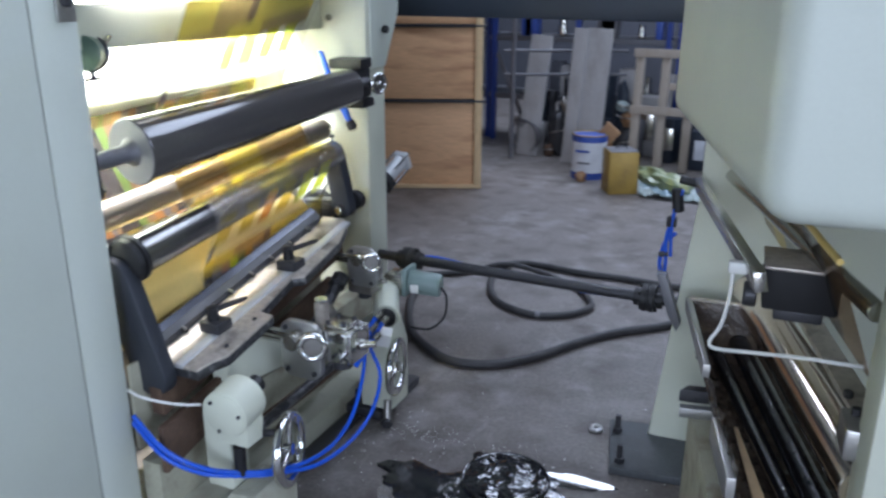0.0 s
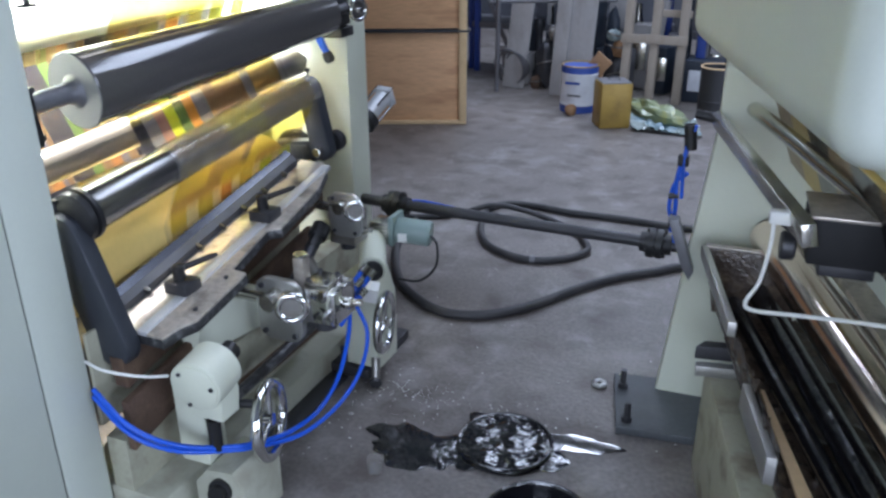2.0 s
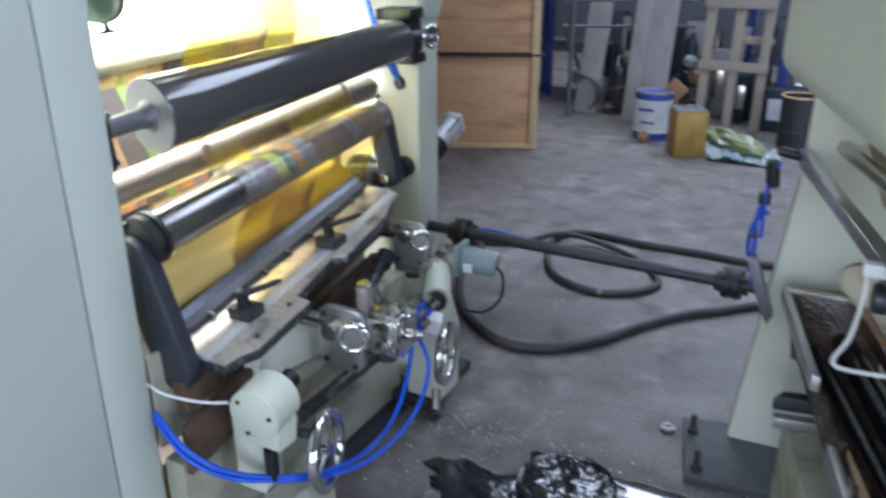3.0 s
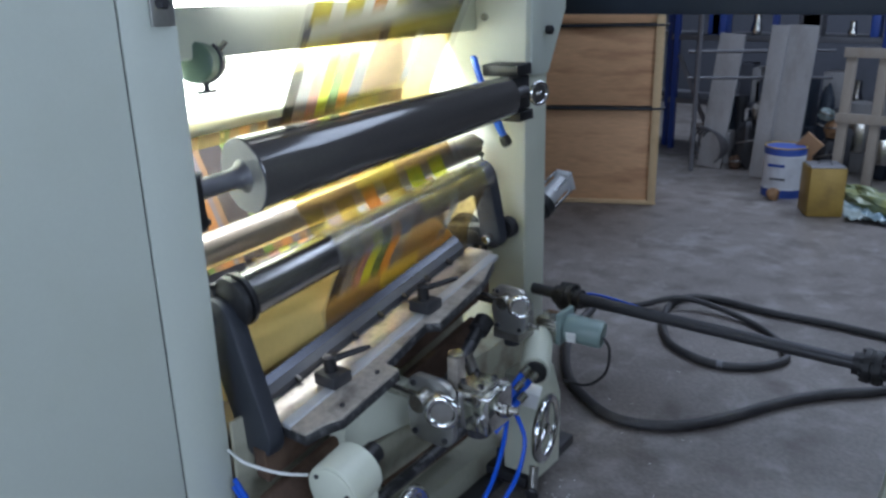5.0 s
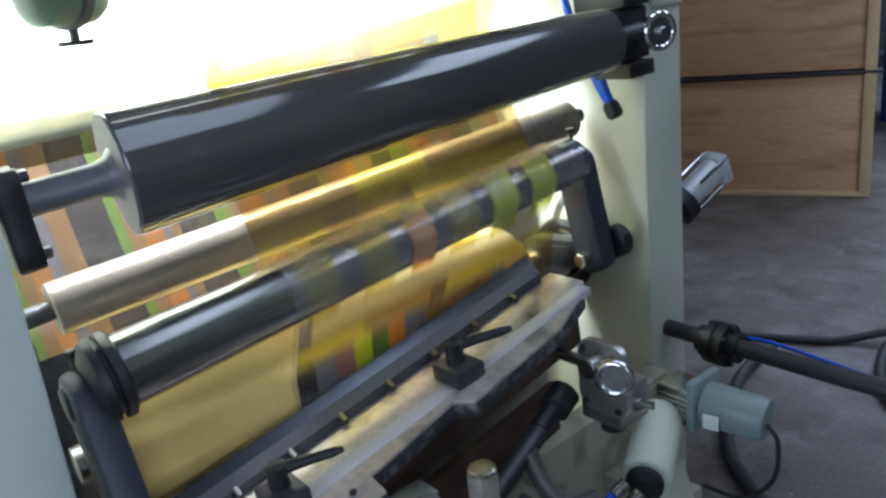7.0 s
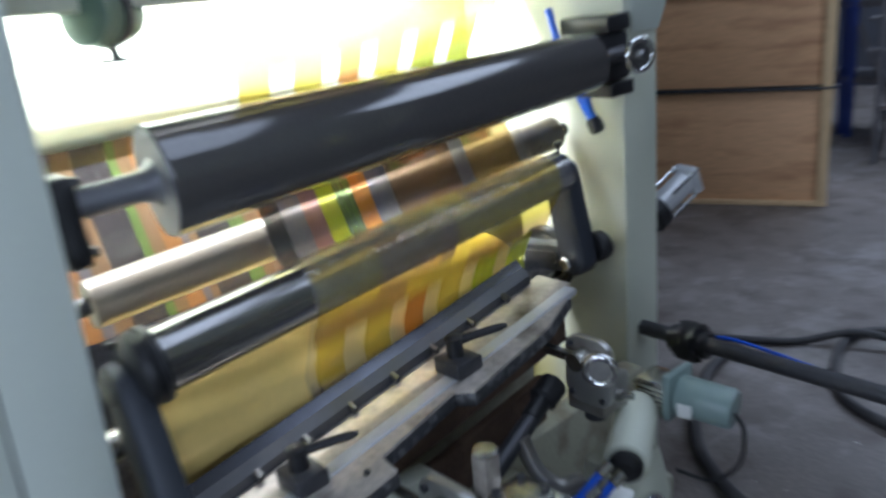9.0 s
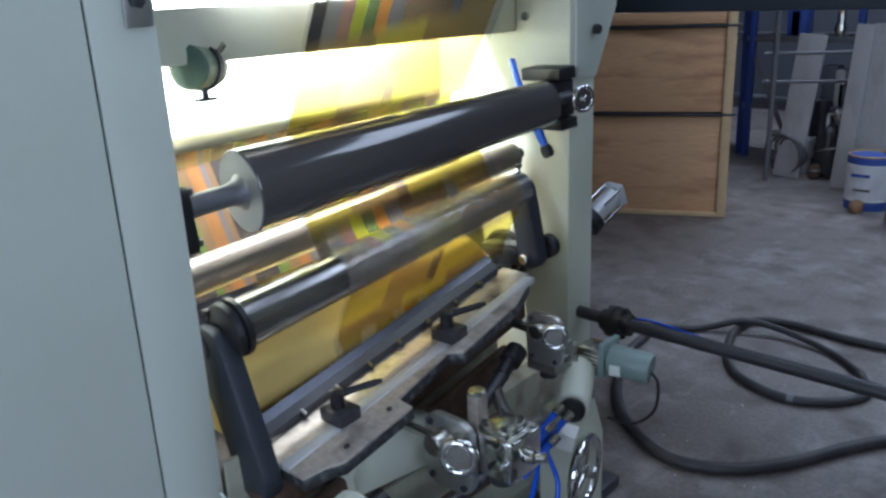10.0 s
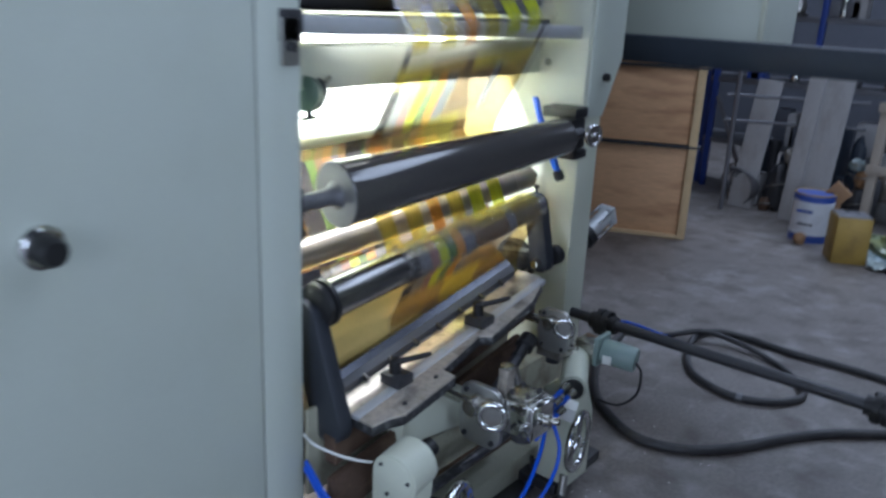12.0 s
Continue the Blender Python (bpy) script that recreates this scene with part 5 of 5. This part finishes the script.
def drum():
    t = thing("ink_drum", (-0.79, 6.93, 0.0), "white and blue metal ink drum with an open top", "drum")
    c = Vector((-0.79, 6.93, 0))
    up = Vector((0, 0, 1))
    part("body", add_lathe(mesh(), c, c + up * 0.38, [(0, 0.148), (0.16, 0.15), (0.17, 0.154), (0.19, 0.154), (0.20, 0.15), (0.80, 0.15), (0.81, 0.154), (0.83, 0.154), (0.84, 0.15), (1, 0.15), (1, 0.143), (0.85, 0.142)], 40), TIN_WHITE, t)
    part("blue_band", add_lathe(mesh(), c + up * 0.001, c + up * 0.060, [(0, 0.1505), (1, 0.1525)], 40), TIN_BLUE, t, "blue painted band")
    part("blue_band", add_lathe(mesh(), c + up * 0.325, c + up * 0.375, [(0, 0.1525), (1, 0.1525)], 40), TIN_BLUE, t, "blue painted band")
    part("rim", add_torus(mesh(), c + up * 0.38, up, 0.148, 0.006, 40, 8), CARD, t)
    part("print_bar", box((-0.87, 6.775, 0.24), (-0.75, 6.782, 0.26), 0), TIN_BLUE, t)
    part("print_bar", box((-0.85, 6.776, 0.14), (-0.74, 6.783, 0.155), 0), DIRTYSTEEL, t)
    t = thing("stone_lump", (-0.78, 6.74, 0.0), "brown lump on the floor beside the drum", "lump")
    bm = mesh()
    bmesh.ops.create_icosphere(bm, subdivisions=3, radius=0.05, matrix=Matrix.Translation((-0.80, 6.73, 0.04)))
    for v in bm.verts:
        v.co += 0.012 * noise.noise_vector(v.co * 20)
    part("lump", bm, BROWN, t)
    t = thing("square_tin", (-0.42, 6.52, 0.0), "ochre square metal tin with a handle", "tin")
    turn = Euler((0, 0, radians(28))).to_matrix()
    part("body", box((-0.545, 6.415, 0.0), (-0.305, 6.655, 0.345), 0.010, turn), CARD, t)
    part("lid", box((-0.538, 6.422, 0.345), (-0.312, 6.648, 0.352), 0.003, turn), ENDFACE, t)
    part("handle", pipe([(-0.47, 6.53, 0.352), (-0.45, 6.53, 0.372), (-0.40, 6.55, 0.372), (-0.38, 6.55, 0.352)], 0.005), DIRTYSTEEL, t)


def leaning_plank(x0, x1, y, high, mat, lean, label, thick=0.035, skew=0.0, name="plank"):
    t = thing(name, ((x0 + x1) / 2, y, 0), label, "plank", "planks leaning at the wall")
    bm = mesh()
    add_box(bm, (x0, y - thick / 2, 0), (x1, y + thick / 2, high), 0.004)
    bmesh.ops.rotate(bm, verts=bm.verts, cent=((x0 + x1) / 2, y, 0), matrix=Euler((radians(-lean), radians(skew), 0)).to_matrix())
    part("board", bm, mat, t)


def pallet():
    t = thing("wooden_pallet", (-0.36, 7.5, 0.0), "upright weathered wooden pallet frame", "pallet")
    for x in (-0.545, -0.315, -0.085):
        part("stringer", box((x, 7.46, 0.0), (x + 0.07, 7.54, 1.06), 0.004), PALLETWOOD, t)
    part("slat", box((-0.56, 7.43, 0.50), (0.0, 7.458, 0.575), 0.004), PALLETWOOD, t)
    part("slat", box((-0.56, 7.43, 1.00), (0.0, 7.458, 1.075), 0.004), PALLETWOOD, t)
    part("slat", box((-0.30, 7.545, 0.72), (0.0, 7.57, 0.78), 0.004), PALLETWOOD, t)
    t.rotation_euler = (radians(-4), 0, 0)


def rack(x, y, label):
    t = thing("steel_rack", (x, y, 0), label, "rack", "steel racks")
    for dx in (-0.9, 0.0, 0.9):
        part("upright", box((x + dx - 0.025, y - 0.03, 0), (x + dx + 0.025, y + 0.03, 2.6), 0.004), RACKBLUE, t)
    for z in (0.45, 1.05, 1.65, 2.25):
        part("shelf", box((x - 0.95, y - 0.02, z), (x + 0.95, y + 0.5, z + 0.05), 0.004), DIRTYSTEEL, t)
    r = random.Random(int(x * 100))
    for k in range(26):
        z = r.choice((0.50, 1.10, 1.70))
        w, h = r.uniform(0.06, 0.2), r.uniform(0.08, 0.36)
        cx = x + r.uniform(-0.85, 0.85)
        b = thing("stored_part", (cx, y + 0.1, z), "grey metal machine part on a rack shelf", "machine part", "stored parts")
        if k % 2:
            part("body", add_lathe(mesh(), (cx, y + 0.08, z), (cx, y + 0.08, z + h), [(0, w * 0.4), (0.3, w * 0.5), (0.6, w * 0.3), (1, w * 0.35)], 18), r.choice((STEEL, DIRTYSTEEL, ALU)), b)
        else:
            part("body", box((cx - w / 2, y + 0.02, z), (cx + w / 2, y + 0.2, z + h), 0.008), r.choice((WALL, DIRTYSTEEL, TIN_BLUE, GREYWOOD)), b)


def clutter():
    leaning_plank(-1.68, -1.47, 7.62, 1.16, GREYWOOD, 6, "weathered grey plank leaning at the rack", skew=4)
    leaning_plank(-1.17, -1.04, 7.45, 1.24, GREYWOOD, 5, "weathered grey plank leaning at the rack", skew=2)
    leaning_plank(-1.05, -0.82, 7.48, 1.24, GREYWOOD, 5, "broad weathered grey plank leaning at the rack", skew=2)
    leaning_plank(-1.66, -1.62, 8.05, 1.05, DIRTYSTEEL, 8, "dull steel strip leaning at the rack", skew=-28, thick=0.02)
    leaning_plank(0.35, 0.44, 7.7, 1.3, PALLETWOOD, 5, "weathered grey plank leaning at the rack")
    pallet()
    r = random.Random(31)
    for k in range(22):
        x, w, h = -1.75 + 0.115 * k, r.uniform(0.09, 0.22), r.uniform(0.25, 0.85)
        y = r.uniform(7.85, 8.15)
        b = thing("stored_part", (x, y, 0), "grimy machine part standing under the racks", "machine part", "stored parts")
        mat = r.choice((DIRTYSTEEL, NAVY, WALL, DARKSTEEL, DIRTYSTEEL, GREYWOOD))
        if k % 3 == 0:
            part("body", add_lathe(mesh(), (x, y, 0), (x + r.uniform(-0.08, 0.08), y + 0.05, h), [(0, w * 0.5), (0.2, w * 0.5), (0.25, w * 0.3), (0.8, w * 0.3), (0.85, w * 0.45), (1, w * 0.45)], 18), mat, b)
        else:
            part("body", box((x - w / 2, y - 0.1, 0), (x + w / 2, y + 0.1, h), 0.012, Euler((0, 0, r.uniform(-0.5, 0.5))).to_matrix()), mat, b)
            part("cover", box((x - w * 0.4, y - 0.13, h * 0.3), (x + w * 0.3, y - 0.09, h * 0.8), 0.006), r.choice((STEEL, DIRTYSTEEL, RACKBLUE)), b)
    rack(-1.3, 8.3, "blue steel rack with stored machine parts")
    rack(0.6, 8.4, "blue steel rack with stored machine parts")
    rack(-3.2, 8.4, "blue steel rack with stored machine parts")
    rack(2.5, 8.4, "blue steel rack with stored machine parts")
    t = thing("steel_tube_frame", (-1.72, 7.4, 0), "thin grey steel tube frame beside the crate", "frame")
    part("tube", cyl((-1.66, 7.4, 0), (-1.66, 7.4, 1.5), 0.02, 14), DIRTYSTEEL, t)
    part("tube", cyl((-1.75, 7.4, 1.02), (-0.7, 7.9, 1.02), 0.014, 12), DIRTYSTEEL, t)
    part("tube", cyl((-1.75, 7.4, 0.80), (-0.7, 7.9, 0.80), 0.014, 12), DIRTYSTEEL, t)
    t = thing("hose_coil", (-1.6, 7.5, 0.0), "grey hose coil lying behind the crate", "hose")
    bm = mesh()
    for k in range(4):
        add_torus(bm, (-1.62 + 0.03 * k, 7.62, 0.19 + 0.01 * k), (0.35, 1, 0.2 + 0.1 * k), 0.17 - 0.015 * k, 0.009, 40, 8)
    part("coil", bm, DIRTYSTEEL, t)
    t = thing("brown_block", (-0.62, 7.3, 0.0), "tilted brown board behind the tin", "board")
    part("board", box((-0.72, 7.08, 0.30), (-0.57, 7.11, 0.45), 0.004, Euler((0, radians(38), 0)).to_matrix()), BROWN, t)
    part("leg", box((-0.68, 7.085, 0.0), (-0.61, 7.105, 0.36), 0.003), BROWN, t)
    r = random.Random(57)
    for x, y, z, w, h, mat in ((-1.30, 7.75, 0.0, 0.20, 0.42, DARKSTEEL), (-1.24, 7.80, 0.42, 0.12, 0.16, WORNSTEEL), (-0.62, 7.72, 0.0, 0.22, 0.34, DARKSTEEL), (-0.60, 7.70, 0.34, 0.16, 0.14, BROWN),
                              (-0.66, 7.66, 0.48, 0.12, 0.10, PLASTICBAG), (-1.36, 7.66, 0.0, 0.10, 0.12, RUST), (-0.72, 7.9, 0.0, 0.14, 0.72, NAVY)):
        b = thing("stored_bundle", (x, y, z), "dark wrapped machine bundle heaped behind the planks", "bundle", "stored bundles")
        bm = mesh()
        bmesh.ops.create_icosphere(bm, subdivisions=3, radius=1)
        for v in bm.verts:
            p = v.co.copy()
            k = 1 + 0.28 * noise.noise(p * 1.7 + Vector((x * 9, y, z * 5))) + 0.10 * noise.noise(p * 5)
            v.co = Vector((x + 0.5 * w * p.x * k, y + 0.4 * w * p.y * k, z + max(0.0, 0.5 * h + 0.55 * h * p.z * k)))
        part("body", bm, mat, b)
        part("strap", add_torus(mesh(), (x, y, z + 0.55 * h), (r.uniform(-0.3, 0.3), 0.2, 1), 0.45 * w, 0.008, 28, 6), WORNSTEEL, b)
    t = thing("waste_bin", (0.30, 7.2, 0.0), "dark grimy metal bin with a pale worn rim", "bin")
    part("body", add_lathe(mesh(), (0.30, 7.2, 0.0), (0.30, 7.2, 0.40), [(0, 0.135), (0.3, 0.137), (0.31, 0.141), (0.34, 0.141), (0.35, 0.137), (0.95, 0.14), (1, 0.14), (1, 0.132), (0.6, 0.13)], 40), DARKSTEEL, t)
    part("rim", add_torus(mesh(), (0.30, 7.2, 0.40), (0, 0, 1), 0.138, 0.007, 40, 8), BATTEN, t, "pale worn rim")
    t = thing("metal_trunk", (0.05, 7.75, 0.0), "dark painted metal box with a pale label", "box")
    part("body", box((-0.02, 7.62, 0.0), (0.30, 7.95, 0.36), 0.01), NAVY, t)
    part("label_plate", box((0.02, 7.614, 0.10), (0.22, 7.62, 0.28), 0.001), TIN_WHITE, t)
    t = thing("plastic_bag", (0.0, 6.85, 0.0), "crumpled pale plastic sheet on the floor", "plastic sheet")
    bm = mesh()
    bmesh.ops.create_grid(bm, x_segments=30, y_segments=18, size=0.5)
    for v in bm.verts:
        p = v.co.copy()
        v.co = Vector((-0.01 + 0.52 * p.x - 0.1 * p.y, 6.66 + 0.45 * p.y, 0.004 + 0.06 * abs(noise.noise(p * 7)) + 0.04 * abs(noise.noise(p * 15))))
    part("sheet", bm, PLASTICBAG, t)
    t = thing("printed_bag", (-0.10, 6.95, 0.0), "yellow and green printed bag lying crumpled", "bag")
    bm = mesh()
    bmesh.ops.create_icosphere(bm, subdivisions=4, radius=1)
    for v in bm.verts:
        p = v.co.copy()
        w = 1 + 0.35 * noise.noise(p * 2.2) + 0.18 * noise.noise(p * 6)
        v.co = Vector((-0.14 + 0.27 * p.x * w, 6.88 + 0.14 * p.y * w - 0.25 * p.x, max(0.0, 0.06 + 0.08 * p.z * w)))
    part("bag", bm, YELLOWBAG, t)


site(shift(-0.145, -0.155, 0.0))
crate()
site(shift(-0.12, -0.25, 0.0))
drum()
site(shift(-0.13, -0.30, 0.0))
clutter()
site()


# ---- the running print on the film ----
def print_patch(name, colours, length):
    """One inked stretch of the film: bands of colour across the web, in the patch's own space (its way along x)."""
    bm = mesh()
    t = tagged(new(name), "printed stretch of film with coloured bands", "film print", "running print")
    span = FILM_Y1 - FILM_Y0
    for y0, y1, ink in colours:
        b = mesh()
        v = [b.verts.new((sx * length / 2, (y0 - 0.5) * span if k in (0, 3) else (y1 - 0.5) * span, 0)) for k, sx in enumerate((-1, -1, 1, 1))]
        b.faces.new((v[0], v[1], v[2], v[3]))
        me = bpy.data.meshes.new("ink_band")
        b.to_mesh(me)
        b.free()
        me.materials.append(INKS[ink])
        ob = new("ink_band", me)
        ob.parent = t
    bm.free()
    return t


BARS = [(0.0, 0.06, "dark"), (0.06, 0.13, "grey"), (0.13, 0.19, "pink"), (0.19, 0.25, "lime"), (0.25, 0.31, "green"), (0.31, 0.37, "orange"), (0.37, 0.45, "grey"), (0.45, 0.72, "brown"), (0.72, 0.78, "grey"), (0.78, 1.0, "ochre")]
FIELD = [(0.0, 0.34, "ochre"), (0.34, 0.60, "yellow"), (0.60, 1.0, "ochre")]
FIELD2 = [(0.0, 0.22, "yellow"), (0.22, 0.46, "ochre"), (0.46, 0.52, "brown"), (0.52, 1.0, "yellow")]
STRIPES = [(0.02, 0.12, "yellow"), (0.2, 0.3, "yellow"), (0.36, 0.44, "orange"), (0.5, 0.6, "yellow"), (0.66, 0.76, "lime"), (0.82, 0.92, "lime")]
WINDOW = [(0.0, 0.04, "grey"), (0.96, 1.0, "grey")]
REPEAT = [BARS, BARS, BARS, FIELD, FIELD, FIELD2, FIELD2, FIELD, STRIPES, STRIPES, WINDOW, FIELD2]
COUNT = 60
SPEED = ARC[-1] / 5 / 0.5 * 16 / 15
START = ARC[2] - 0.03 - ARC[-1] / COUNT - SPEED * 2.0


LEAN = ROLLERS.to_quaternion().to_matrix().to_4x4()


def motions():
    """The film runs down over the rollers at a steady speed."""
    gap = ARC[-1] / COUNT
    first, patches = {}, []
    for n in range(COUNT):
        kind = REPEAT[n % len(REPEAT)]
        if id(kind) not in first:
            first[id(kind)] = print_patch("film_print", kind, gap)
            patches.append(first[id(kind)])
        else:
            patches.append(copy_thing(first[id(kind)], Matrix()))
    for n, patch in enumerate(patches):
        rows = []
        for f in range(0, 361):
            p, way = on_loop(START + n * gap + SPEED * f / 30)
            q, _ = on_loop(START + n * gap + SPEED * f / 30 + gap * 0.5)
            r, _ = on_loop(START + n * gap + SPEED * f / 30 - gap * 0.5)
            d = (q - r).normalized()
            c = (p + q + r) / 3
            out = Vector((-d.y, d.x))
            turn = Matrix(((d.x, 0, out.x), (0, 1, 0), (d.y, 0, out.y))).to_4x4()
            place = ROLLERS @ Vector((c.x + 0.0015 * out.x, (FILM_Y0 + FILM_Y1) / 2, c.y + 0.0015 * out.y + 0.065 * ((FILM_Y0 + FILM_Y1) / 2 - 2.0)))
            rows.append((f / 30, Matrix.Translation(place) @ LEAN @ Matrix.Rotation(radians(3.7), 4, "X") @ turn))
        walk(patch, rows)


motions()
